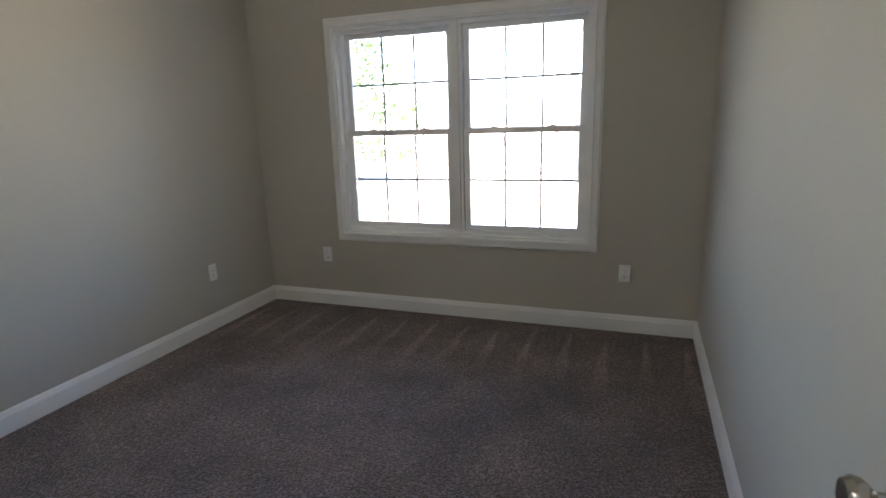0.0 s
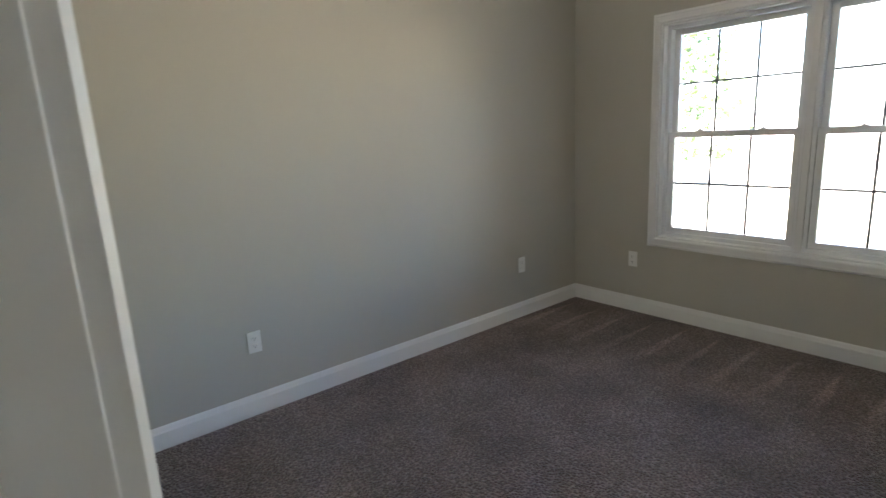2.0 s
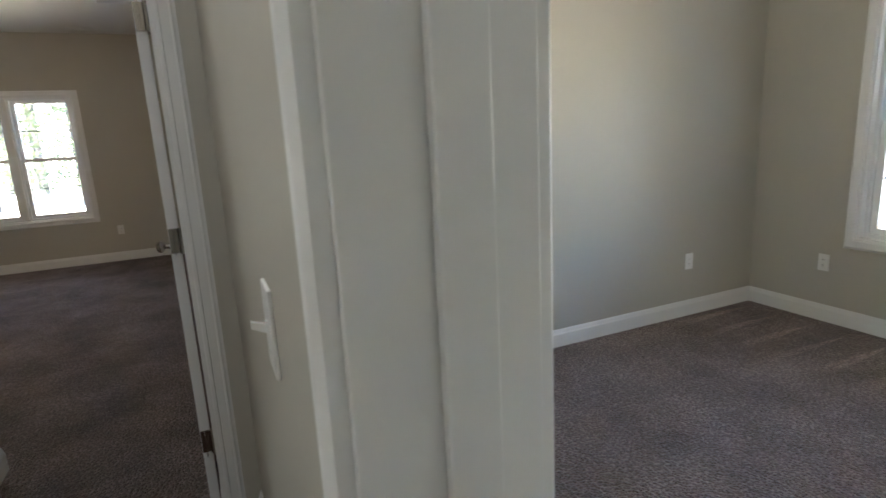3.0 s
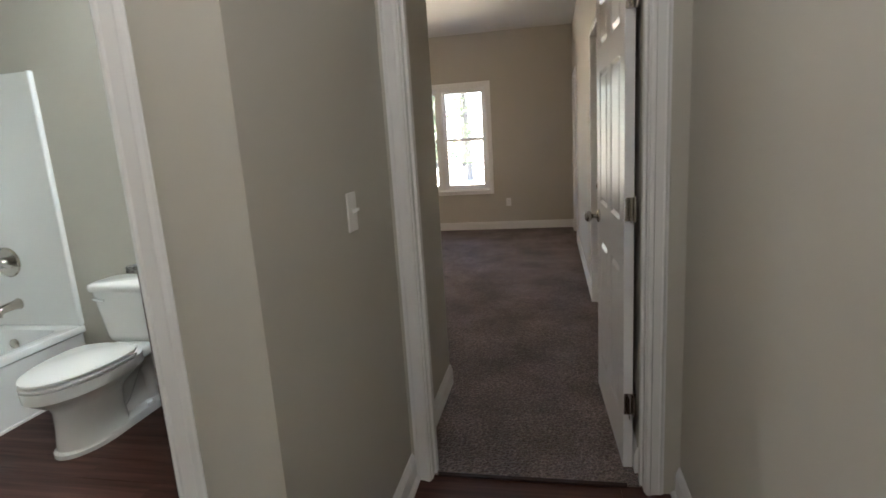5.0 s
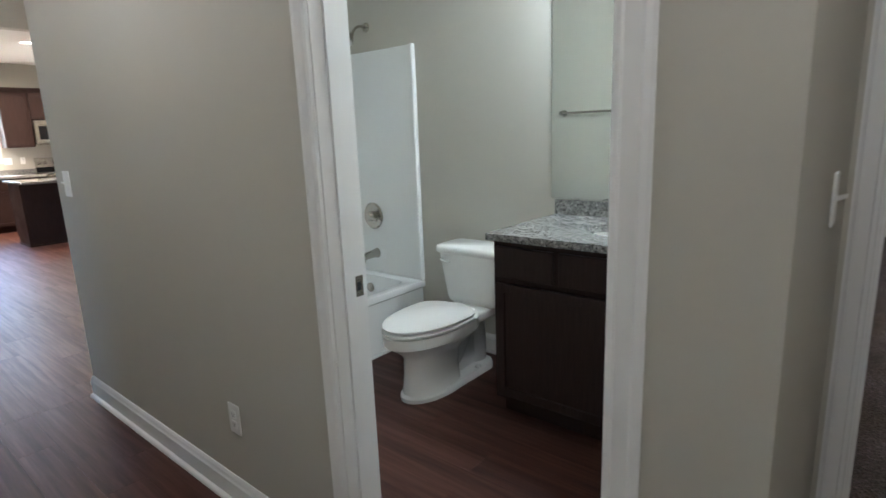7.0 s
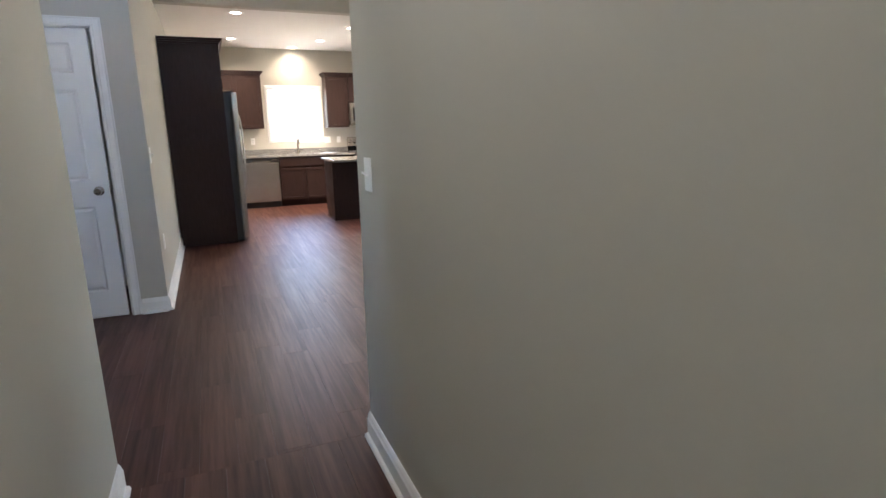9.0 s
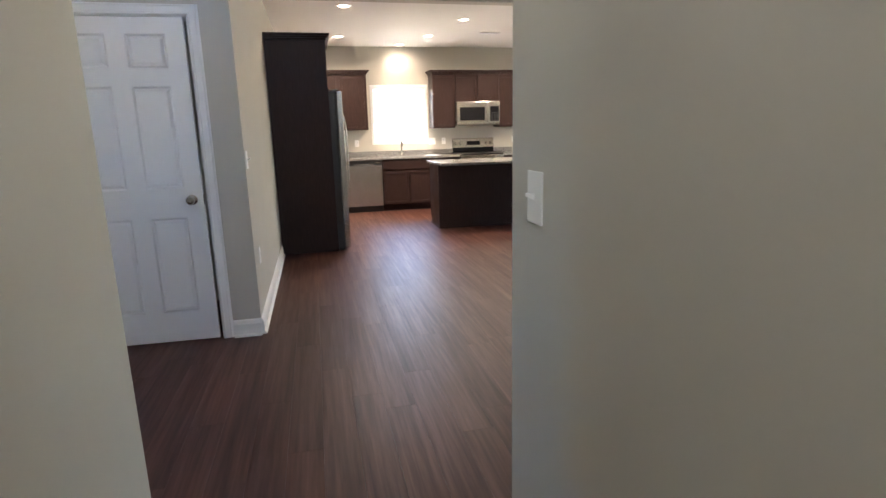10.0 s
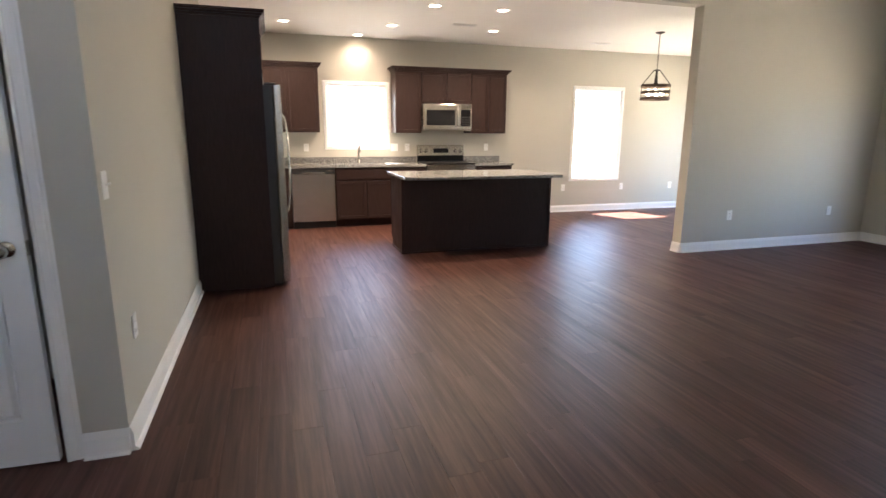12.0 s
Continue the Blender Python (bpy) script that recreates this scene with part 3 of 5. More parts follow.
def jamb_hinge(z):
    """One of the bathroom door's hinges: a leaf let into the jamb, with its knuckle at the room's edge."""
    h = thing("door_hinge", "satin nickel butt hinge on the bathroom door jamb", "hinge", (-0.915, T_DOOR[1] - 0.016, z), group="bathroom door hinges")
    bm = bmesh.new()
    box(bm, (0.003, -0.0022, -0.045), (0.038, 0.0, 0.045), 0.001, 1)
    part("leaf", bm, M_NICKEL, h)
    part("knuckle", lathe([(0.007, -0.045), (0.0075, -0.040), (0.0075, 0.040), (0.007, 0.045)], "z", (-0.006, -0.006, 0), 14), M_NICKEL, h, smooth=True)
    for zz in (-0.030, 0.0, 0.030):
        part("screw", lathe([(0.004, -0.0022), (0.003, -0.0034)], "y", (0.020 + (0.008 if zz else -0.006), 0, zz), 10), M_NICKEL, h)


for z in (0.27, 1.06, 1.80):
    jamb_hinge(z)


# ---- switches and outlets ----
def turn_of(side):
    """Turns a plate made to face -y so that it faces the given way."""
    return {S: 0, E_: 90, N: 180, W_: -90}[side]


def wall_plate(name, label, category, at, side, gangs=1, kind="outlet", group="", wide=0.072, tall=0.116):
    p = thing(name, label, category, at, turn_of(side), group)
    w = wide / 2 + 0.023 * (gangs - 1)
    bm = bmesh.new()
    box(bm, (-w, -0.006, -tall / 2), (w, 0, tall / 2), 0.0025, 2)
    part("plate", bm, M_PLATE, p)
    for g in range(gangs):
        x = 0.046 * (g - (gangs - 1) / 2)
        if kind == "outlet":
            for z in (-0.020, 0.020):
                bm = bmesh.new()
                box(bm, (x - 0.017, -0.0085, z - 0.014), (x + 0.017, -0.005, z + 0.014), 0.003, 2)
                part("receptacle", bm, M_PLATE, p)
                # The slots are raised dark patches with their shade in the colour.
                part("slots", boxes(((x - 0.0075, -0.0088, z - 0.002), (x - 0.0055, -0.0084, z + 0.006)), ((x + 0.0055, -0.0088, z - 0.002), (x + 0.0075, -0.0084, z + 0.005)), ((x - 0.002, -0.0088, z - 0.010), (x + 0.002, -0.0084, z - 0.006))), M_HOLE_SHADE, p)
        else:
            bm = bmesh.new()
            box(bm, (x - 0.0055, -0.0075, -0.012), (x + 0.0055, -0.005, 0.012), 0.001, 1)
            part("collar", bm, M_PLATE, p)
            bm = loft([[(x + sx * 0.004, y, z) for sx, z in ((-1, z0), (1, z0), (1, z1), (-1, z1))] for y, z0, z1 in ((-0.005, -0.006, 0.006), (-0.026, 0.004, 0.013))])
            part("toggle", bm, M_PLATE, p)
        for z in (-0.030, 0.030) if kind != "outlet" else (0.0,):
            part("screw", lathe([(0.003, -0.0062), (0.002, -0.0072)], "y", (x, 0, z), 10), M_PLATE, p)
    return p


for at, side in (((-2.55, 1.49, 0.402), E_), ((-2.55, 3.545, 0.407), E_), ((-2.018, 4.20, 0.409), S), ((0.175, 4.20, 0.400), S)):
    wall_plate("outlet", "white duplex outlet low on the bedroom wall", "outlet", at, side, group="bedroom outlets")
wall_plate("outlet", "white duplex outlet below the second bedroom window", "outlet", (-7.73, -0.565, 0.40), E_)
wall_plate("outlet", "white duplex outlet on the hallway wall", "outlet", (-0.80, -2.19, 0.365), E_)
for x in (-5.80, -7.42):
    wall_plate("outlet", "white duplex outlet on the partition wall", "outlet", (x, -8.78, 0.425), N, group="living room outlets")
for x in (-5.436, -6.642, -7.712):
    wall_plate("outlet", "white duplex outlet on the dining wall", "outlet", (x, -12.160, 0.430), N, group="dining outlets")
for x in (-1.032, -2.60, -3.95):
    wall_plate("outlet", "white duplex outlet above the kitchen splashback", "outlet", (x, -12.160, 1.143), N, group="kitchen outlets")
wall_plate("outlet", "white duplex outlet low on the tall kitchen wall", "outlet", (0.14, -6.35, 0.49), W_)
wall_plate("light_switch", "white toggle switch above the kitchen splashback", "switch", (-2.388, -12.160, 1.143), N, 2, "toggle")
wall_plate("light_switch", "white toggle switch beside the first bedroom door", "switch", (-0.50, 0.490, 1.165), S, 1, "toggle")
wall_plate("light_switch", "white toggle switch in the hallway alcove", "switch", (-1.355, -0.545, 1.175), N, 1, "toggle")
wall_plate("light_switch", "white toggle switch at the end of the hallway", "switch", (-0.80, -3.565, 1.170), E_, 1, "toggle", wide=0.085, tall=0.125)
wall_plate("light_switch", "white toggle switch beside the closet corner", "switch", (0.14, -6.15, 1.175), W_, 1, "toggle")
wall_plate("light_switch", "white three-gang toggle switch by the bathroom door", "switch", (-0.915, -1.81, 1.165), W_, 3, "toggle")


# ---- bathroom ----
def rounded(hx, hy, r, n=6, cx=0.0, cy=0.0):
    """A rectangle outline with round corners."""
    out = []
    for sx, sy, a0 in ((1, 1, 0), (-1, 1, 90), (-1, -1, 180), (1, -1, 270)):
        for k in range(n + 1):
            a = radians(a0 + 90 * k / n)
            out.append((cx + sx * (hx - r) + r * math.cos(a), cy + sy * (hy - r) + r * math.sin(a)))
    return out


def bathtub():
    """An acrylic alcove tub with its moulded three-sided surround, between x = -2.534 and -0.917."""
    x0, x1, y0, y1, rim = -2.534, -0.917, -3.598, -2.80, 0.385
    t = thing("bathtub", "white acrylic alcove bathtub with moulded surround", "bathtub", ((x0 + x1) / 2, (y0 + y1) / 2, 0))
    hx, hy = (x1 - x0) / 2, (y1 - y0) / 2
    rings = []
    for inset, z, r in ((0.012, 0.0, 0.01), (0.012, rim - 0.05, 0.01), (0.0, rim - 0.04, 0.01), (0.0, rim - 0.008, 0.012), (0.006, rim, 0.015), (0.075, rim, 0.10), (0.085, rim - 0.006, 0.10),
                        (0.105, rim - 0.10, 0.12), (0.135, 0.10, 0.14), (0.19, 0.06, 0.12)):
        rings.append([(u, v, z) for u, v in rounded(hx - inset, hy - inset, r)])
    part("tub", loft(rings), M_ACRYL, t, smooth=True)
    part("caulk_strip", boxes(((-hx + 0.02, hy - 0.012, 0.0), (hx - 0.02, hy + 0.006, 0.014)), bevel=0.003), M_TRIM, t)
    top = 1.885
    for lo, hi in (((-hx, -hy, rim), (hx, -hy + 0.03, top)), ((-hx, -hy + 0.03, rim), (-hx + 0.03, hy - 0.022, top)), ((hx - 0.03, -hy + 0.03, rim), (hx, hy - 0.022, top))):
        part("surround_panel", boxes((lo, hi), bevel=0.008), M_ACRYL, t)
    for s in (-1, 1):
        bm = bmesh.new()
        box(bm, (s * hx, hy - 0.026, rim), (s * (hx - 0.038), hy, top + 0.004), 0.010, 3)
        part("front_edge", bm, M_ACRYL, t)
    bm = bmesh.new()
    box(bm, (-hx + 0.03, -hy + 0.03, rim), (hx - 0.03, -hy + 0.115, 1.37), 0.028, 4)
    part("back_ledge", bm, M_ACRYL, t, smooth=True)
    part("drain_overflow", lathe([(0.033, 0.0), (0.034, 0.006), (0.028, 0.012), (0.01, 0.014)], "x", (-hx + 0.108, -0.03, 0.295), 24), M_NICKEL, t, "nickel overflow cover", True)


bathtub()

v = thing("shower_valve", "brushed nickel shower valve with lever on the surround", "shower valve", (-2.503, -3.235, 0.795))
part("escutcheon", lathe([(0.092, 0.0), (0.094, 0.004), (0.084, 0.014), (0.070, 0.010), (0.034, 0.014)], "x", steps=40), M_NICKEL, v, smooth=True)
part("hub", lathe([(0.034, 0.012), (0.032, 0.05), (0.024, 0.060)], "x", steps=24), M_NICKEL, v, smooth=True)
part("lever", tube([(0.044, 0, 0), (0.050, 0.03, -0.006), (0.054, 0.085, -0.018)], [0.016, 0.013, 0.010]), M_NICKEL, v, smooth=True)

v = thing("tub_spout", "brushed nickel tub spout on the surround", "spout", (-2.503, -3.225, 0.53))
part("spout", tube([(0, 0, 0), (0.03, 0, 0), (0.10, 0, -0.004), (0.135, 0, -0.014), (0.146, 0, -0.045)], [0.036, 0.028, 0.026, 0.026, 0.022], 18), M_NICKEL, v, smooth=True)

v = thing("shower", "brushed nickel shower head on a short arm", "shower head", (-2.536, -3.23, 2.04))
part("flange", lathe([(0.030, 0.0), (0.028, 0.008), (0.012, 0.014)], "x", steps=24), M_NICKEL, v, smooth=True)
part("arm", tube(bend([(0, 0, 0), (0.10, 0.02, 0.0), (0.155, 0.032, -0.060)]), 0.009), M_NICKEL, v, smooth=True)
head = part("head", lathe([(0.012, 0.02), (0.016, 0.0), (0.034, -0.035), (0.040, -0.045), (0.036, -0.052)], "z", steps=28), M_NICKEL, v, smooth=True)
head.matrix_basis = pose(0.165, 0.034, -0.070, 0, -40, 0)


def egg(cx, l0, l1, w, z, n=36, square=False):
    """An elongated bowl's outline: l0 to the back, l1 to the front (along +x), half width w; square flattens the back."""
    out = []
    for k in range(n):
        a = 2 * math.pi * k / n
        c, s = math.cos(a), math.sin(a)
        if square and c < 0:
            out.append((cx - l0 * abs(c) ** 0.55, w * math.copysign(abs(s) ** 0.72, s) * (1 - 0.22 * abs(c) ** 2), z))
        else:
            out.append((cx + (l1 if c > 0 else l0) * (abs(c) ** 0.9) * (1 if c > 0 else -1), w * s, z))
    return out


def toilet():
    """A two-piece elongated toilet; its back is at x = 0 and it faces +x."""
    t = thing("toilet", "white porcelain two-piece toilet with closed lid", "toilet", (-2.512, -2.255, 0))
    t.scale = (1.13, 1.02, 0.945)
    part("bowl", loft([egg(0.47, 0.15, 0.220, 0.122, 0.0), egg(0.47, 0.15, 0.220, 0.122, 0.022), egg(0.47, 0.13, 0.206, 0.112, 0.034), egg(0.47, 0.12, 0.196, 0.104, 0.14), egg(0.465, 0.125, 0.198, 0.108, 0.23),
                       egg(0.455, 0.14, 0.222, 0.122, 0.262), egg(0.44, 0.19, 0.288, 0.158, 0.305), egg(0.44, 0.22, 0.325, 0.184, 0.335), egg(0.44, 0.22, 0.328, 0.185, 0.392), egg(0.44, 0.20, 0.30, 0.16, 0.396)]), M_PORC, t, smooth=True)
    part("trapway", tube(bend([(0.44, 0, 0.10), (0.36, 0, 0.12), (0.30, 0, 0.22), (0.24, 0, 0.30), (0.17, 0, 0.27), (0.155, 0, 0.15), (0.16, 0, 0.02)]), 0.062, 20), M_PORC, t, smooth=True)
    part("web", loft([[(x, y * w, z) for y, z in ((-1, 0.0), (-1, h * 0.9), (-0.7, h), (0.7, h), (1, h * 0.9), (1, 0.0))] for x, w, h in ((0.10, 0.035, 0.34), (0.20, 0.038, 0.36), (0.36, 0.042, 0.36), (0.44, 0.05, 0.30))]), M_PORC, t, smooth=True)
    bm = bmesh.new()
    loft([[(cx + u, v_, z) for u, v_ in rounded(0.23, hw, 0.075)] for cx, hw, z in ((0.33, 0.120, 0.0), (0.33, 0.120, 0.030), (0.33, 0.112, 0.040))], bm)
    part("foot", bm, M_PORC, t, smooth=True)
    for s in (-1, 1):
        part("bolt_cap", lathe([(0.016, 0.0), (0.015, 0.014), (0.007, 0.022)], "z", (0.25, s * 0.094, 0.039), 16), M_PORC, t, smooth=True)
    bm = bmesh.new()
    box(bm, (0.05, -0.13, 0.33), (0.27, 0.13, 0.392), 0.02, 3)
    part("deck", bm, M_PORC, t, smooth=True)
    bm = loft([[(0.105 + u * k, v_ * k2, z) for u, v_ in rounded(0.098, 0.225, 0.045)] for k, k2, z in ((0.74, 0.66, 0.388), (0.82, 0.76, 0.402), (0.86, 0.80, 0.43), (0.94, 0.90, 0.58), (1.0, 0.985, 0.705))])
    part("tank", bm, M_PORC, t, smooth=True)
    bm = loft([[(0.107 + u * k, v_ * k, z) for u, v_ in rounded(0.106, 0.236, 0.045)] for k, z in ((0.97, 0.703), (1.0, 0.708), (1.01, 0.728), (0.985, 0.742), (0.90, 0.750))])
    part("tank_lid", bm, M_PORC, t, smooth=True)
    part("flush_lever", tube([(0.205, -0.17, 0.665), (0.222, -0.17, 0.665), (0.228, -0.155, 0.664), (0.230, -0.10, 0.660)], 0.007), M_CHROME, t, "chrome flush lever", True)
    for nm, zs, k in (("seat", (0.397, 0.401, 0.412, 0.416), 1.0), ("lid", (0.423, 0.427, 0.437, 0.442), 0.99)):
        part(nm, loft([egg(0.445, 0.150 * f * k, 0.322 * f * k, 0.190 * f * k, z, square=True) for f, z in zip((0.985, 1.0, 1.0, 0.95), zs)]), M_PORC, t, smooth=True)
    for s in (-1, 1):
        bm = bmesh.new()
        box(bm, (0.268, s * 0.06, 0.393), (0.302, s * 0.10, 0.424), 0.008, 2)
        part("seat_hinge", bm, M_PORC, t)
    part("supply_line", tube(bend([(0.004, -0.26, 0.16), (0.06, -0.26, 0.17), (0.08, -0.20, 0.30), (0.09, -0.15, 0.40)]), 0.006), M_CHROME, t, "braided steel supply line", True)


toilet()


def shaker(name, parent, axis, face, u0, u1, z0, z1, out, rail=0.055, material=None):
    """A cabinet door or drawer front: a flat panel in a raised square frame. axis: the way it runs; out: +1 or -1."""
    m = material or M_WOOD
    bm = bmesh.new()
    if axis == "y":
        box(bm, (face, u0, z0), (face + out * 0.020, u1, z1))
    else:
        box(bm, (u0, face, z0), (u1, face + out * 0.020, z1))
    bm.normal_update()
    k = 0 if axis == "y" else 1
    front = [q for q in bm.faces if q.normal[k] * out > 0.9]
    bmesh.ops.inset_individual(bm, faces=front, thickness=0.003, depth=0.0015)
    if rail:
        bmesh.ops.inset_individual(bm, faces=front, thickness=rail, depth=0.0)
        bmesh.ops.inset_individual(bm, faces=front, thickness=0.002, depth=-0.009)
    return part(name, bm, m, parent)


def carcass(parent, x0, x1, y0, y1, top, front):
    """A cabinet box, open at the top: floor, back, two sides and a front frame."""
    w = 0.018
    part("bottom", boxes(((x0, y0, 0.10), (x1, y1, 0.10 + w))), M_WOOD, parent)
    sides = {"back": ((x0, y0 + w), (x0 + w, y1 - w)), "front_frame": ((x1 - w, y0 + w), (x1, y1 - w))} if front == "+x" else {"back": ((x0 + w, y0), (x1 - w, y0 + w)), "front_frame": ((x0 + w, y1 - w), (x1 - w, y1))}
    ends = (((x0, y0), (x1, y0 + w)), ((x0, y1 - w), (x1, y1))) if front == "+x" else (((x0, y0), (x0 + w, y1)), ((x1 - w, y0), (x1, y1)))
    for nm, (a, b) in [*sides.items(), *(("side_panel", e) for e in ends)]:
        part(nm, boxes(((*a, 0.10 + w), (*b, top))), M_WOOD, parent)


def vanity():
    x0, x1, y0, y1 = -2.534, -1.915, -1.815, -0.662
    t = thing("vanity_cabinet", "espresso-stained wooden bathroom vanity with drawers and doors", "cabinet", ((x0 + x1) / 2, (y0 + y1) / 2, 0))
    ox, oy = t.location.x, t.location.y
    carcass(t, x0 - ox, x1 - ox, y0 - oy, y1 - oy, 0.868, "+x")
    part("toe_kick", boxes(((x0 - ox, y0 - oy + 0.004, 0), (x1 - ox - 0.075, y1 - oy - 0.004, 0.10))), M_WOOD, t)
    f = x1 - ox
    g = lambda y: y - oy  # noqa: E731
    shaker("drawer_front", t, "y", f, g(-1.795), g(-1.510), 0.700, 0.840, 1, 0)
    shaker("false_front", t, "y", f, g(-1.480), g(-0.990), 0.700, 0.840, 1, 0)
    shaker("drawer_front", t, "y", f, g(-0.960), g(-0.685), 0.700, 0.840, 1, 0)
    shaker("door", t, "y", f, g(-1.795), g(-1.255), 0.125, 0.670, 1)
    shaker("door", t, "y", f, g(-1.225), g(-0.685), 0.125, 0.670, 1)
    # stone top with an oval hole, and its splashback
    top = thing("granite_countertop", "speckled grey granite bathroom countertop with splashback", "countertop", (ox, oy, 0.869))
    cx, cy, rx, ry, n = -2.205 - ox, -1.265 - oy, 0.165, 0.225, 48
    bm = bmesh.new()
    xa, xb, ya, yb = x0 - ox, -1.872 - ox, -1.832 - oy, y1 - oy
    ring = [(cx + rx * math.cos(2 * math.pi * k / n), cy + ry * math.sin(2 * math.pi * k / n)) for k in range(n)]
    rim = []
    for u, w in ring:
        du, dw = u - cx, w - cy
        s = min((xb - cx) / du if du > 1e-9 else ((xa - cx) / du if du < -1e-9 else 1e9), (yb - cy) / dw if dw > 1e-9 else ((ya - cy) / dw if dw < -1e-9 else 1e9))
        rim.append((cx + du * s, cy + dw * s))
    for c in ((xa, ya), (xa, yb), (xb, ya), (xb, yb)):
        k = min(range(n), key=lambda i: (rim[i][0] - c[0]) ** 2 + (rim[i][1] - c[1]) ** 2)
        rim[k] = c
    loft([[(u, w, 0.031) for u, w in ring], [(u, w, 0.031) for u, w in rim], [(u, w, 0.0) for u, w in rim], [(u, w, 0.0) for u, w in ring], [(u, w, 0.031) for u, w in ring]], bm, False)
    bmesh.ops.remove_doubles(bm, verts=bm.verts, dist=1e-5)
    part("slab", bm, M_GRANITE, top)
    part("splashback", boxes(((xa, ya, 0.0315), (xa + 0.020, yb, 0.108)), bevel=0.002), M_GRANITE, top)
    basin = thing("basin", "white oval undermount porcelain basin", "sink", (cx + ox, cy + oy, 0.869))
    bm = loft([[(k * 0.172 * math.cos(2 * math.pi * i / n), k * 0.232 * math.sin(2 * math.pi * i / n), z) for i in range(n)] for k, z in ((1.0, -0.001), (0.97, -0.02), (0.85, -0.09), (0.55, -0.135), (0.12, -0.145))])
    bm.faces.ensure_lookup_table()
    bmesh.ops.delete(bm, geom=[max(bm.faces, key=lambda q: q.calc_center_median().z if len(q.verts) > 4 else -9)], context="FACES_ONLY")
    part("bowl", bm, M_PORC, basin, smooth=True)
    part("drain", lathe([(0.022, -0.1445), (0.020, -0.142), (0.008, -0.142)], "z", (0, 0, 0), 20), M_NICKEL, basin)
    # widespread two-handle faucet on its base plate
    fc = thing("bath_faucet", "brushed nickel two-handle faucet on the vanity", "faucet", (-2.425, cy + oy, 0.9005))
    part("base_plate", prism(rounded(0.026, 0.082, 0.025), 0, 0.010, "z"), M_NICKEL, fc, smooth=True)
    part("spout", tube(bend([(0, 0, 0.008), (0, 0, 0.075), (0.018, 0, 0.115), (0.065, 0, 0.120), (0.098, 0, 0.090)]), 0.0115, 16), M_NICKEL, fc, smooth=True)
    for s in (-1, 1):
        h = part("handle", lathe([(0.022, 0.008), (0.020, 0.020), (0.013, 0.060), (0.015, 0.068), (0.010, 0.076)], "z", (0, s * 0.056, 0), 20), M_NICKEL, fc, smooth=True)
        part("lever", tube([(0, s * 0.050, 0.068), (0.004, s * 0.085, 0.076), (0.008, s * 0.135, 0.082)], [0.007, 0.006, 0.005]), M_NICKEL, h, smooth=True)


vanity()
m_ = thing("wall_mirror", "frameless rectangular mirror above the vanity", "mirror", (-2.536, -1.262, 0.980))
part("glass", boxes(((0.001, -0.598, 0.0), (0.006, 0.598, 1.10)), bevel=0.001), M_MIRROR, m_)
for y in (-0.45, 0.45):
    part("clip", boxes(((0.0, y - 0.012, -0.004), (0.009, y + 0.012, 0.008))), M_CHROME, m_)
b_ = thing("towel_bar", "brushed nickel towel bar on the bathroom wall", "towel bar", (-0.915, -2.33, 1.465))
part("bar", tube([(-0.060, -0.29, 0), (-0.060, 0.29, 0)], 0.009), M_NICKEL, b_, smooth=True)
for y in (-0.29, 0.29):
    part("post", lathe([(0.026, 0.0), (0.026, -0.008), (0.012, -0.014), (0.012, -0.052), (0.016, -0.056), (0.016, -0.070), (0.008, -0.073)], "x", (0, y, 0), 20), M_NICKEL, b_, smooth=True)


# ---- kitchen ----


def base_cabinet(x0, x1, fronts, label):
    """A base cabinet on the south wall; fronts are (u0, u1, z0, z1, rail)."""
    y0, y1 = -12.158, -11.565
    t = thing("base_cabinet", label, "cabinet", ((x0 + x1) / 2, y1, 0))
    ox, oy = t.location.x, t.location.y
    carcass(t, x0 - ox, x1 - ox, y0 - oy, 0.0, 0.874, "+y")
    part("toe_kick", boxes(((x0 - ox, y0 - oy, 0), (x1 - ox, -0.075, 0.10))), M_WOOD, t)
    for u0, u1, z0, z1, rail in fronts:
        shaker("door" if rail else "drawer_front", t, "x", 0.0, u0 - ox, u1 - ox, z0, z1, 1, rail)
    return t


base_cabinet(-0.772, 0.138, [], "espresso corner base cabinet beside the dishwasher")
base_cabinet(-2.296, -1.385, [(-2.277, -1.404, 0.705, 0.850, 0), (-2.277, -1.851, 0.125, 0.675, 0.055), (-1.831, -1.404, 0.125, 0.675, 0.055)], "espresso sink base cabinet with two doors")
base_cabinet(-2.740, -2.297, [(-2.721, -2.316, 0.705, 0.850, 0), (-2.721, -2.316, 0.125, 0.675, 0.055)], "espresso base cabinet with drawer beside the range")
base_cabinet(-4.163, -3.540, [(-4.143, -3.560, 0.705, 0.850, 0), (-4.143, -3.560, 0.125, 0.675, 0.055)], "espresso base cabinet at the end of the counter")

dw = thing("dishwasher", "stainless steel dishwasher with black control strip", "dishwasher", (-1.078, -11.565, 0))
part("tub_body", boxes(((-0.300, -0.58, 0.09), (0.300, 0.0, 0.870))), M_BLACKP, dw)
bm = bmesh.new()
box(bm, (-0.298, 0.0, 0.105), (0.298, 0.028, 0.785), 0.004, 2)
part("door_panel", bm, M_STEEL, dw)
bm = bmesh.new()
box(bm, (-0.298, 0.0, 0.790), (0.298, 0.026, 0.866), 0.004, 2)
part("control_strip", bm, M_BLACKP, dw)
part("handle_pocket", boxes(((-0.16, 0.0265, 0.792), (0.16, 0.031, 0.812)), bevel=0.002), M_STEEL, dw)
part("badge", boxes(((-0.27, 0.0262, 0.825), (-0.19, 0.0275, 0.840))), M_STEEL, dw)
part("kick_plate", boxes(((-0.298, -0.06, 0.0), (0.298, -0.05, 0.10))), M_BLACKP, dw)

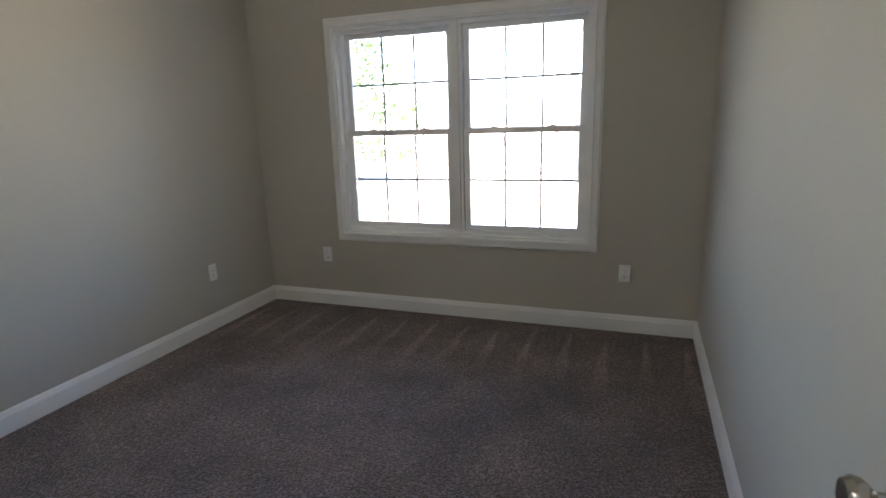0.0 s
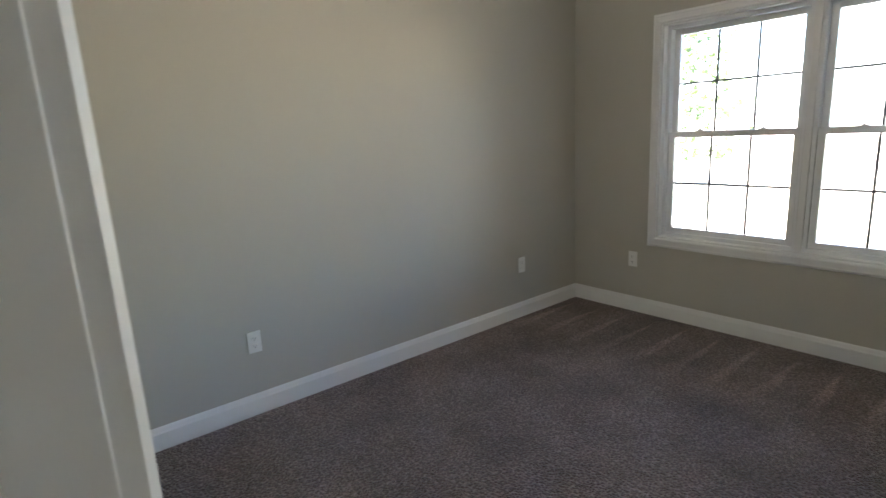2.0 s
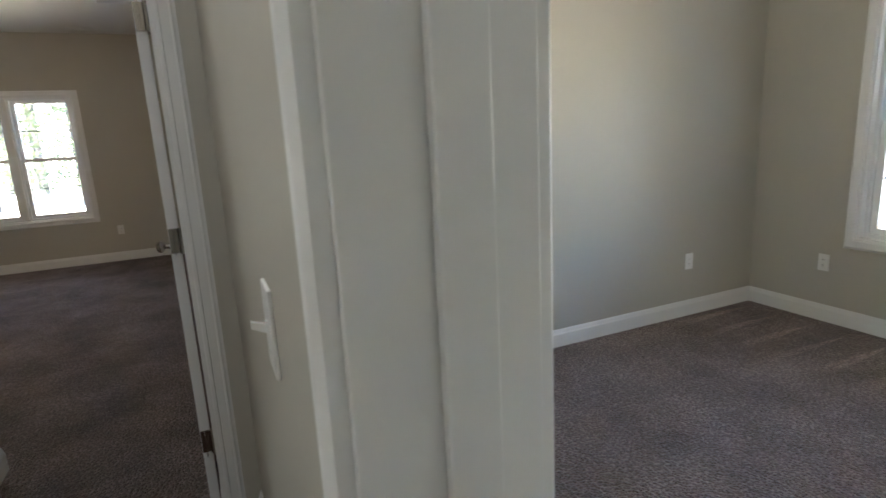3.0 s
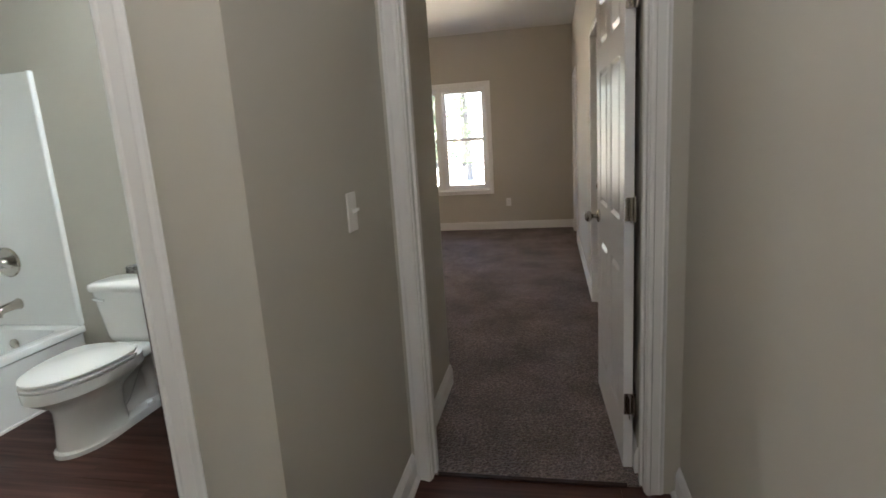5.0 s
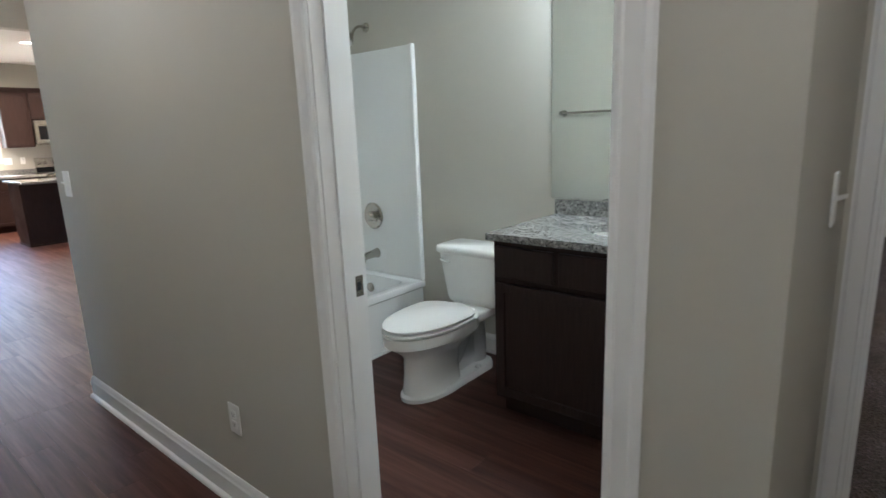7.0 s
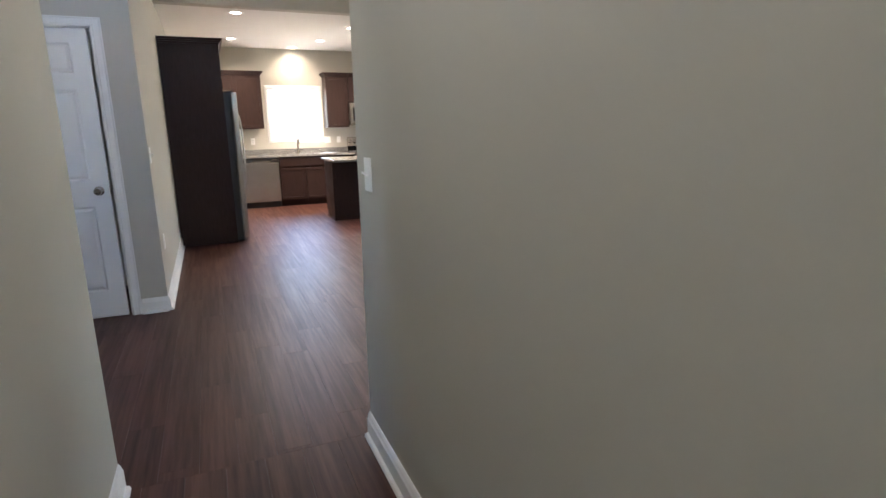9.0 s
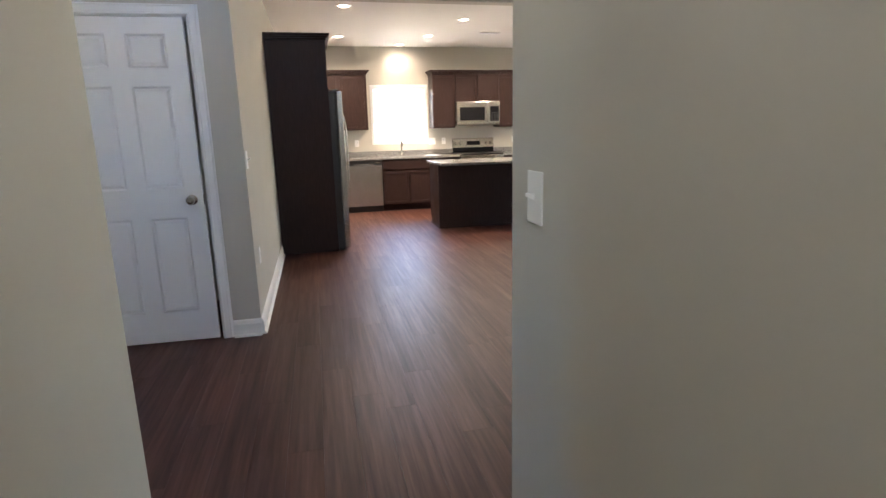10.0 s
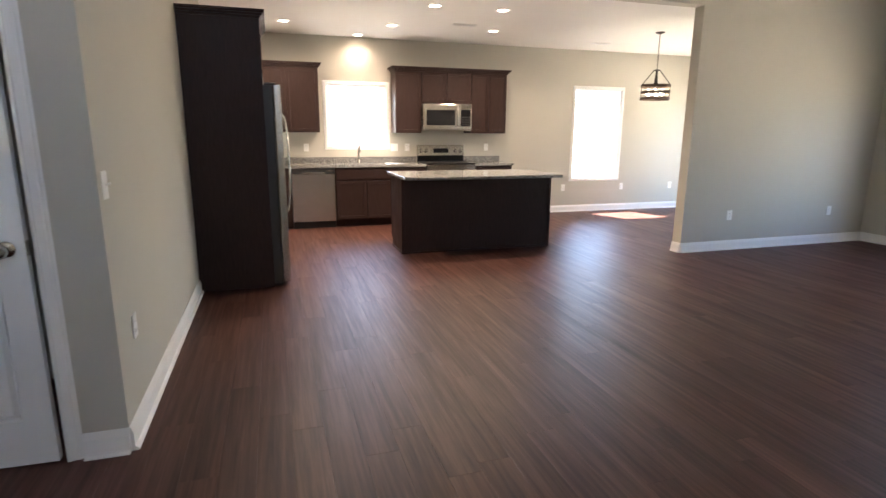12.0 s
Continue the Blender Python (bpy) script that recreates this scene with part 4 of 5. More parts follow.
# worktops with a hole for the sink
SX0, SX1, SY0, SY1 = -2.214, -1.462, -12.020, -11.620
ct = thing("kitchen_worktop", "speckled granite worktop along the kitchen wall", "countertop", (-1.35, -11.860, 0.876))
ox, oy = -1.35, -11.860
bm = bmesh.new()
for (a, b, c, d_) in ((-2.747, SX0, -12.158, -11.532), (SX1, 0.138, -12.158, -11.532), (SX0, SX1, -12.158, SY0), (SX0, SX1, SY1, -11.532)):
    box(bm, (a - ox, c - oy, 0), (b - ox, d_ - oy, 0.036))
part("slab", bm, M_GRANITE, ct)
part("splashback", boxes(((-2.747 - ox, -12.158 - oy, 0.0365), (0.138 - ox, -12.138 - oy, 0.122)), bevel=0.002), M_GRANITE, ct)
ct = thing("kitchen_worktop", "short granite worktop beside the range", "countertop", (-3.864, -11.860, 0.876))
part("slab", boxes(((-0.324, -0.298, 0), (0.331, 0.328, 0.036)), bevel=0.003), M_GRANITE, ct)
part("splashback", boxes(((-0.324, -0.298, 0.0365), (0.331, -0.278, 0.122)), bevel=0.002), M_GRANITE, ct)
sk = thing("kitchen_sink", "stainless steel undermount kitchen sink", "sink", ((SX0 + SX1) / 2, (SY0 + SY1) / 2, 0.876))
bm = loft([[(u, w, z) for u, w in rounded(0.379 - i, 0.202 - i, 0.04)] for i, z in ((0.0, 0.0), (0.004, -0.02), (0.010, -0.17), (0.04, -0.19))])
bm.faces.ensure_lookup_table()
bmesh.ops.delete(bm, geom=[max(bm.faces, key=lambda q: q.calc_center_median().z if len(q.verts) > 4 else -9)], context="FACES_ONLY")
part("basin", bm, M_STEEL, sk, smooth=True)
fc = thing("kitchen_faucet", "brushed nickel gooseneck kitchen faucet", "faucet", (-1.809, -12.075, 0.912))
part("base", lathe([(0.028, 0.0), (0.026, 0.010), (0.018, 0.020), (0.017, 0.060)], "z", steps=20), M_NICKEL, fc, smooth=True)
part("neck", tube(bend([(0, 0, 0.05), (0, 0, 0.20), (0, 0.01, 0.285), (0, 0.11, 0.285), (0, 0.135, 0.20), (0, 0.138, 0.16)]), 0.016, 14), M_NICKEL, fc, smooth=True)
part("lever", tube([(-0.016, 0, 0.045), (-0.045, 0, 0.055), (-0.090, 0, 0.085)], [0.011, 0.009, 0.006]), M_NICKEL, fc, smooth=True)


def crown(parent, lo, hi, ox, oy, sides):
    """A stepped crown moulding along cabinet tops: out past the box on the given sides."""
    bm = bmesh.new()
    for grow, z0, z1 in ((0.010, 0.0, 0.022), (0.026, 0.022, 0.040), (0.044, 0.040, 0.056), (0.050, 0.056, 0.066)):
        l = [lo[0] - (grow if "-x" in sides else 0) - ox, lo[1] - (grow if "-y" in sides else 0) - oy, hi[2] + z0]
        h = [hi[0] + (grow if "+x" in sides else 0) - ox, hi[1] + (grow if "+y" in sides else 0) - oy, hi[2] + z1]
        box(bm, l, h, 0.003, 1)
    part("crown_moulding", bm, M_WOOD, parent)


def upper_cabinet(x0, x1, z0, z1, doors, label, sides):
    y0, y1 = -12.158, -11.845
    t = thing("wall_cabinet", label, "cabinet", ((x0 + x1) / 2, y1, z0))
    ox, oy = t.location.x, t.location.y
    bm = bmesh.new()
    box(bm, (x0 - ox, y0 - oy, 0), (x1 - ox, 0, z1 - z0), 0.0015, 1)
    part("body", bm, M_WOOD, t)
    w = (x1 - x0) / doors
    for k in range(doors):
        shaker("door", t, "x", 0.0, x0 - ox + k * w + 0.008, x0 - ox + (k + 1) * w - 0.008, 0.010, z1 - z0 - 0.012, 1)
    crown(t, (x0, y0, 0), (x1, y1 + 0.02, z1 - z0), ox, oy, sides)
    return t


upper_cabinet(-1.221, 0.138, 1.368, 2.272, 3, "espresso wall cabinet with crown beside the refrigerator", ("-x", "+y"))
upper_cabinet(-2.750, -2.344, 1.368, 2.272, 1, "espresso wall cabinet with crown beside the window", ("+x", "+y"))
upper_cabinet(-3.547, -2.751, 1.814, 2.272, 2, "short espresso wall cabinet above the microwave", ("+y",))
upper_cabinet(-4.155, -3.549, 1.368, 2.272, 2, "espresso wall cabinet with crown at the end", ("-x", "+y"))

mw = thing("microwave", "stainless steel over-range microwave with black window", "microwave", (-3.149, -11.780, 1.405))
mw.scale = (0.965, 1, 0.965)
bm = bmesh.new()
box(bm, (-0.408, -0.376, 0.0), (0.408, 0.0, 0.420), 0.004, 2)
part("body", bm, M_STEEL, mw)
bm = bmesh.new()
box(bm, (-0.195, 0.0, 0.020), (0.405, 0.022, 0.415), 0.005, 2)
part("door", bm, M_STEEL, mw)
part("window", boxes(((-0.120, 0.0222, 0.085), (0.350, 0.0245, 0.320)), bevel=0.001), M_BLACK, mw)
part("handle", tube(bend([(-0.165, 0.020, 0.06), (-0.165, 0.052, 0.075), (-0.165, 0.052, 0.36), (-0.165, 0.020, 0.375)]), 0.010), M_STEEL, mw, smooth=True)
part("control_panel", boxes(((-0.405, 0.0, 0.020), (-0.200, 0.022, 0.415)), bevel=0.004), M_STEEL, mw)
part("display", boxes(((-0.385, 0.0222, 0.07), (-0.222, 0.0245, 0.33)), bevel=0.001), M_BLACK, mw)
for i in range(4):
    for j in range(3):
        part("button", boxes(((-0.375 + j * 0.05, 0.0246, 0.085 + i * 0.038), (-0.340 + j * 0.05, 0.0255, 0.108 + i * 0.038))), M_BLACKP, mw)

rg = thing("kitchen_range", "stainless steel electric range with black glass top", "range", (-3.143, -11.545, 0))
rg.scale = (0.963, 1, 1)
bm = bmesh.new()
box(bm, (-0.400, -0.605, 0.05), (0.400, 0.0, 0.900), 0.003, 1)
part("body", bm, M_BLACKP, rg)
bm = bmesh.new()
box(bm, (-0.402, -0.560, 0.901), (0.402, 0.020, 0.922), 0.006, 2)
part("glass_top", bm, mat("black ceramic glass", (0.012, 0.011, 0.011), 0.28, spec=0.2), rg)
bm = bmesh.new()
box(bm, (-0.398, 0.0, 0.200), (0.398, 0.035, 0.780), 0.006, 2)
part("oven_door", bm, M_STEEL, rg)
part("oven_window", boxes(((-0.26, 0.0352, 0.33), (0.26, 0.037, 0.64)), bevel=0.001), M_BLACK, rg)
part("oven_handle", tube(bend([(-0.34, 0.03, 0.745), (-0.34, 0.075, 0.745), (0.34, 0.075, 0.745), (0.34, 0.03, 0.745)]), 0.011), M_STEEL, rg, smooth=True)
part("front_rail", boxes(((-0.398, 0.0, 0.790), (0.398, 0.030, 0.898)), bevel=0.004), M_STEEL, rg)
part("drawer_panel", boxes(((-0.398, 0.0, 0.055), (0.398, 0.030, 0.190)), bevel=0.004), M_STEEL, rg)
part("backguard", loft([[(s * 0.40, y, z) for y, z in ((-0.61, 0.90), (-0.545, 0.90), (-0.545, 1.02), (-0.57, 1.02), (-0.61, 1.02))] for s in (-1, 1)]), M_BLACK, rg)
bm = loft([[(s * 0.402, y, z) for y, z in ((-0.612, 1.02), (-0.535, 1.015), (-0.555, 1.165), (-0.585, 1.178), (-0.612, 1.178))] for s in (-1, 1)])
part("control_panel", bm, M_STEEL, rg)
part("display", loft([[(x, -0.5335 - (z - 1.015) * 0.133, z) for z in (1.055, 1.125)] + [(x, -0.5365 - (z - 1.015) * 0.133, z) for z in (1.125, 1.055)] for x in (-0.13, 0.13)]), M_BLACK, rg)
for x in (-0.345, -0.255, 0.255, 0.345):
    k_ = part("knob", lathe([(0.030, 0.0), (0.028, 0.014), (0.022, 0.018), (0.020, 0.034), (0.012, 0.036)], "y", (x, -0.542, 1.09), 20), M_STEEL, rg, smooth=True)

# refrigerator between its end panel and the kitchen wall, facing west
fp = thing("fridge_panel", "tall espresso end panel with crown and top cabinet", "cabinet", (0.138, -8.62, 0))
bm = bmesh.new()
box(bm, (-0.628, 0.0, 0.0), (0.0, 0.022, 2.300), 0.0015, 1)
part("end_panel", bm, M_WOOD, fp)
bm = bmesh.new()
box(bm, (-0.628, -0.972, 0.0), (0.0, -0.950, 2.300), 0.0015, 1)
part("far_panel", bm, M_WOOD, fp)
part("top_cabinet", boxes(((-0.605, -0.949, 1.835), (0.0, -0.001, 2.300))), M_WOOD, fp)
for a, b in ((-0.940, -0.480), (-0.470, -0.010)):
    shaker("door", fp, "y", -0.606, a, b, 1.845, 2.290, -1)
crown(fp, (-0.628, -0.972, 0), (0.0, 0.022, 2.300), 0, 0, ("-x", "+y"))
fr = thing("refrigerator", "stainless steel side-by-side refrigerator with dark sides", "refrigerator", (0.10, -9.095, 0))
bm = bmesh.new()
box(bm, (-0.665, -0.452, 0.02), (0.0, 0.452, 1.775), 0.006, 2)
part("body", bm, mat("charcoal painted steel", (0.035, 0.033, 0.033), 0.45), fr)
for a, b in ((-0.450, 0.045), (0.053, 0.450)):
    bm = bmesh.new()
    box(bm, (-0.735, a, 0.024), (-0.670, b, 1.785), 0.012, 3)
    leaf = part("door", bm, M_STEEL, fr)
    y = (b - 0.045) if a < 0 else (a + 0.045)
    part("handle", tube(bend([(-0.73, y, 0.62), (-0.775, y, 0.65), (-0.785, y, 1.05), (-0.775, y, 1.51), (-0.73, y, 1.54)]), 0.010, 14), M_STEEL, leaf, smooth=True)
for s in (-1, 1):
    part("hinge_cover", boxes(((-0.70, s * 0.42 - 0.03, 1.776), (-0.60, s * 0.42 + 0.03, 1.800)), bevel=0.006), M_BLACKP, fr)
part("toe_grille", boxes(((-0.668, -0.44, 0.0), (-0.60, 0.44, 0.022)), bevel=0.004), M_BLACKP, fr)

# island
isl = thing("kitchen_island", "espresso-stained wooden kitchen island base", "island", (-2.853, -9.90, 0))
bm = bmesh.new()
box(bm, (-0.935, -0.300, 0.10), (0.935, 0.302, 0.874), 0.002, 1)
part("body", bm, M_WOOD, isl)
part("toe_kick", boxes(((-0.935, -0.230, 0.0), (0.935, 0.302, 0.10))), M_WOOD, isl)
bm = bmesh.new()
box(bm, (-0.937, 0.302, 0.0), (0.937, 0.312, 0.874), 0.001, 1)
part("back_panel", bm, M_WOOD, isl)
for s in (-1, 1):
    part("corner_post", boxes(((s * 0.905, 0.295, 0.0), (s * 0.946, 0.320, 0.872)), bevel=0.002), M_WOOD, isl)
    part("base_moulding", boxes(((s * 0.935, -0.230, 0.0), (s * 0.948, 0.300, 0.022)), bevel=0.004), M_WOOD, isl)
part("base_moulding", boxes(((-0.948, 0.302, 0.0), (0.948, 0.326, 0.020)), bevel=0.004), M_WOOD, isl)
for k in range(4):
    u = -0.93 + k * 0.465
    shaker("door", isl, "x", -0.300, u + 0.008, u + 0.457, 0.125, 0.675, -1)
    shaker("drawer_front", isl, "x", -0.300, u + 0.008, u + 0.457, 0.705, 0.850, -1, 0)
it = thing("island_top", "speckled granite island top with a front overhang", "countertop", (-2.83, -9.75, 0.876))
bm = bmesh.new()
box(bm, (-0.955, -0.480, 0), (0.955, 0.470, 0.034), 0.004, 2)
part("slab", bm, M_GRANITE, it)


# ---- lamps ----
def glow(name, rgb, strength):
    m = mat(name, (0.8, 0.8, 0.8), 0.5)
    b = m.node_tree.nodes["Principled BSDF"]
    b.inputs["Emission Color"].default_value = (*rgb, 1)
    b.inputs["Emission Strength"].default_value = strength
    return m


M_LENS = glow("lit lamp lens", (1.0, 0.83, 0.62), 1.2)
M_BULB = glow("lit bulb", (1.0, 0.86, 0.66), 0.35)


def lamp(at, watts, rgb=(1.0, 0.76, 0.53), radius=0.05, spot=0.0):
    """The light that a lamp gives: a small bulb, or a downward beam."""
    l = bpy.data.lights.new("bulb", "SPOT" if spot else "POINT")
    l.energy, l.color, l.shadow_soft_size = watts, rgb, radius
    if spot:
        l.spot_size, l.spot_blend = radians(spot), 1.0
    ob = new("bulb", l)
    ob.location = at
    return ob


def downlight(x, y, watts, spot=165):
    t = thing("downlight", "white recessed ceiling downlight, lit", "downlight", (x, y, CEIL), group="kitchen downlights")
    part("trim_ring", lathe([(0.068, 0.0), (0.095, -0.001), (0.097, -0.006), (0.080, -0.008), (0.068, -0.003)], "z", steps=36), M_TRIM, t, smooth=True)
    part("lens", lathe([(0.067, -0.001), (0.060, -0.0035), (0.02, -0.0045)], "z", steps=36), M_LENS, t)
    lamp((x, y, CEIL - 0.03), watts, radius=0.06, spot=spot)


CAN = 8.6
for x, y in ((-0.765, -11.211), (-2.140, -11.055), (-3.569, -11.016), (-2.354, -9.772), (-3.156, -9.743), (-0.746, -9.140)):
    downlight(x, y, CAN)
downlight(-1.82, -11.94, 2.1, 165)


def pendant():
    """A drum chandelier of three dark wood hoops in a metal frame, hung from a chain."""
    iron = mat("aged iron", (0.06, 0.052, 0.045), 0.45, 0.9)
    hoop = mat("weathered dark wood", (0.09, 0.06, 0.04), 0.6)
    t = thing("pendant_lamp", "drum chandelier of three dark hoops on a chain, lit", "pendant lamp", (-5.766, -10.307, CEIL))
    part("canopy", lathe([(0.062, 0.0), (0.060, -0.012), (0.030, -0.022), (0.010, -0.03)], "z", steps=28), iron, t, smooth=True)
    bm = bmesh.new()
    z = -0.03
    k = 0
    while z > -0.49:
        a = (0.008, 0.0) if k % 2 else (0.0, 0.008)
        tube([(a[0] * math.cos(q), a[1] * math.cos(q), z - 0.016 + 0.019 * math.sin(q)) for q in [2 * math.pi * i / 8 for i in range(9)]], 0.0022, 5, bm)
        z -= 0.030
        k += 1
    part("chain", bm, iron, t)
    part("hub", lathe([(0.006, -0.49), (0.045, -0.50), (0.045, -0.512), (0.015, -0.52), (0.012, -0.66), (0.03, -0.68), (0.012, -0.72)], "z", steps=20), iron, t, smooth=True)
    for i in range(4):
        a = math.pi / 4 + i * math.pi / 2
        c, s = math.cos(a), math.sin(a)
        part("stay", tube([(0.04 * c, 0.04 * s, -0.506), (0.188 * c, 0.188 * s, -0.70), (0.188 * c, 0.188 * s, -0.905)], 0.006, 8), iron, t, smooth=True)
        part("arm", tube([(0.01 * c, 0.01 * s, -0.69), (0.06 * c, 0.06 * s, -0.72), (0.085 * c, 0.085 * s, -0.74)], 0.006, 8), iron, t, smooth=True)
        b = part("bulb_glass", lathe([(0.012, 0.0), (0.014, -0.02), (0.030, -0.055), (0.026, -0.085), (0.008, -0.098)], "z", (0.095 * c, 0.095 * s, -0.755), 16), M_BULB, t, smooth=True)
    for z in (-0.700, -0.785, -0.870):
        part("hoop", lathe([(0.192, z), (0.200, z), (0.200, z - 0.042), (0.192, z - 0.042), (0.192, z)], "z", steps=48), hoop, t)
    lamp((-5.766, -10.307, CEIL - 0.82), 4.2, radius=0.10)


pendant()


def added_dome_lamp(x, y, watts, name="ceiling_lamp", z=CEIL, rgb=(0.88, 0.97, 1.08)):
    t = thing(name, "frosted glass flush ceiling lamp, lit", "ceiling lamp", (x, y, z))
    part("base", lathe([(0.150, 0.0), (0.152, -0.020), (0.140, -0.024)], "z", steps=36), M_NICKEL, t, smooth=True)
    part("shade", lathe([(0.138, -0.024), (0.130, -0.055), (0.095, -0.085), (0.03, -0.100)], "z", steps=36), M_LENS, t, smooth=True)
    lamp((x, y, z - 0.16), watts, rgb, radius=0.10)


# Added ceiling lamps, out of view, that fill the hall and bedroom with light.
added_dome_lamp(-0.28, -0.22, 0.32)
added_dome_lamp(-0.31, -2.55, 0.40)
added_dome_lamp(-1.20, 2.35, 0.42, "added_bedroom_lamp", rgb=(1.0, 0.86, 0.66))

vl = thing("vanity_light", "three-globe vanity light above the mirror, lit", "wall lamp", (-2.536, -1.262, 2.25))
bm = bmesh.new()
box(bm, (0.0, -0.30, -0.04), (0.025, 0.30, 0.04), 0.006, 2)
part("back_plate", bm, M_NICKEL, vl)
for y in (-0.21, 0.0, 0.21):
    part("globe", lathe([(0.02, 0.02), (0.045, 0.0), (0.062, -0.06), (0.055, -0.11), (0.04, -0.115)], "z", (0.10, y, 0.02), 24), M_LENS, vl, smooth=True)
    part("arm", tube([(0.02, y, 0.0), (0.06, y, 0.03), (0.10, y, 0.035)], 0.008), M_NICKEL, vl, smooth=True)
    lamp((-2.30, -1.262 + y, 2.10), 0.46, (0.87, 1.0, 1.03), 0.05)


def ceiling_fan():
    wood = mat("white fan blade", (0.75, 0.74, 0.72), 0.4)
    t = thing("ceiling_fan", "white five-blade ceiling fan with frosted light", "ceiling fan", (-5.15, -1.84, CEIL))
    part("canopy", lathe([(0.07, 0.0), (0.065, -0.04), (0.02, -0.05)], "z", steps=28), M_TRIM, t, smooth=True)
    part("rod", tube([(0, 0, -0.04), (0, 0, -0.18)], 0.012), M_TRIM, t, smooth=True)
    part("motor", lathe([(0.05, -0.17), (0.11, -0.19), (0.12, -0.25), (0.09, -0.29), (0.05, -0.31)], "z", steps=32), M_TRIM, t, smooth=True)
    part("light_bowl", lathe([(0.09, -0.31), (0.11, -0.33), (0.09, -0.385), (0.03, -0.41)], "z", steps=32), M_LENS, t, smooth=True)
    lamp((-5.15, -1.84, CEIL - 0.50), 0.62, (1.0, 0.70, 0.45), 0.10)
    for i in range(5):
        bm = prism([(u, w) for u, w in ((0.16, -0.045), (0.55, -0.068), (0.64, -0.05), (0.655, 0.0), (0.64, 0.05), (0.55, 0.068), (0.16, 0.045))], -0.232, -0.226, "z")
        b = part("blade", bm, wood, t)
        b.matrix_basis = pose(0, 0, 0, 0, 0, 18 + 72 * i)
        a = part("blade_arm", boxes(((0.10, -0.018, -0.244), (0.22, 0.018, -0.233)), bevel=0.003), M_TRIM, t)
        a.matrix_basis = pose(0, 0, 0, 0, 0, 18 + 72 * i)


ceiling_fan()


def vent(x, y, lx, ly, label="white ceiling air register with slats"):
    t = thing("ceiling_vent", label, "vent", (x, y, CEIL))
    bm = bmesh.new()
    for lo, hi in (((-lx, -ly, -0.008), (lx, -ly + 0.02, 0)), ((-lx, ly - 0.02, -0.008), (lx, ly, 0)), ((-lx, -ly + 0.02, -0.008), (-lx + 0.02, ly - 0.02, 0)), ((lx - 0.02, -ly + 0.02, -0.008), (lx, ly - 0.02, 0))):
        box(bm, lo, hi, 0.002, 1)
    part("frame", bm, M_TRIM, t)
    # A dark sheet behind the slats stands for the shade in the duct.
    part("backing", boxes(((-lx + 0.02, -ly + 0.02, -0.002), (lx - 0.02, ly - 0.02, -0.0005))), M_HOLE_SHADE, t)
    n = max(3, int(2 * min(lx, ly) / 0.022))
    for k in range(n):
        f = -1 + 2 * (k + 0.5) / n
        if lx < ly:
            part("slat", boxes((((lx - 0.022) * f - 0.004, -ly + 0.02, -0.007), ((lx - 0.022) * f + 0.004, ly - 0.02, -0.003))), M_TRIM, t)
        else:
            part("slat", boxes(((-lx + 0.02, (ly - 0.022) * f - 0.004, -0.007), (lx - 0.02, (ly - 0.022) * f + 0.004, -0.003))), M_TRIM, t)


vent(-7.42, -0.57, 0.06, 0.16)
vent(-5.95, -0.06, 0.16, 0.19, "white ceiling return grille with slats")
vent(-5.55, -11.45, 0.16, 0.06)
vent(-3.025, -10.725, 0.16, 0.06)
sd = thing("smoke_detector", "white round smoke detector on the bedroom ceiling", "smoke detector", (-6.75, -1.55, CEIL))
part("housing", lathe([(0.062, 0.0), (0.062, -0.016), (0.050, -0.030), (0.02, -0.034)], "z", steps=28), M_PLATE, sd, smooth=True)


# ---- plank floors ----
def plank_rows(x0, x1, y0, y1, width=0.152, length=1.22):
    """Planks along y in staggered rows: boxes of x0, x1, y0, y1."""
    rng = random.Random(7)
    out, x = [], x0
    while x < x1 - 1e-6:
        xe = min(x + width, x1)
        y = y0 - rng.random() * length
        while y < y1 - 1e-6:
            a, b = max(y, y0), min(y + length, y1)
            if b - a > 0.02:
                out.append((x, xe, a, b))
            y += length
        x = xe
    return out


floor = structure("floor", boxes(((-8.45, -12.310, -0.12), (2.75, -3.60, -0.010)), ((-2.65, -3.6, -0.12), (0.85, 0.56, -0.010))), M_WOOD, "dark walnut vinyl plank floor", "floor")
near, rest = [], []
for x0, x1, y0, y1 in ((-8.30, 2.60, -12.160, -3.74), (-0.80, 0.735, -3.74, 0.56), (-1.80, -0.80, -0.545, 0.49), (-0.915, -0.80, T_DOOR[0], T_DOOR[1]), (-2.536, -0.915, -2.80, -0.66)):
    for p in plank_rows(x0, x1, y0, y1):
        cx, cy = (p[0] + p[1]) / 2, (p[2] + p[3]) / 2
        (near if -3.2 < cx < 0.75 and cy > -9.2 else rest).append(p)
near.sort(key=lambda p: abs((p[0] + p[1]) / 2 + 0.6) + 0.25 * abs((p[2] + p[3]) / 2 + 5.0))
near, rest = near[:300], rest + near[300:]
shapes = {}
G = 0.0002
for x0, x1, y0, y1 in near:
    key = (round(x1 - x0, 3), round(y1 - y0, 3))
    if key not in shapes:
        w, l = key[0] / 2 - G, key[1] / 2 - G
        bm = bmesh.new()
        loft([[(-w, -l, -0.010), (w, -l, -0.010), (w, l, -0.010), (-w, l, -0.010)], [(-w, -l, -0.0006), (w, -l, -0.0006), (w, l, -0.0006), (-w, l, -0.0006)],
              [(-w + 0.0004, -l + 0.0004, 0), (w - 0.0004, -l + 0.0004, 0), (w - 0.0004, l - 0.0004, 0), (-w + 0.0004, l - 0.0004, 0)]], bm)
        shapes[key] = mesh_of(bm, "plank", M_PLANK)
    ob = new("plank", shapes[key])
    ob.parent = floor
    ob.location = ((x0 + x1) / 2, (y0 + y1) / 2, 0)
verts, faces = [], []
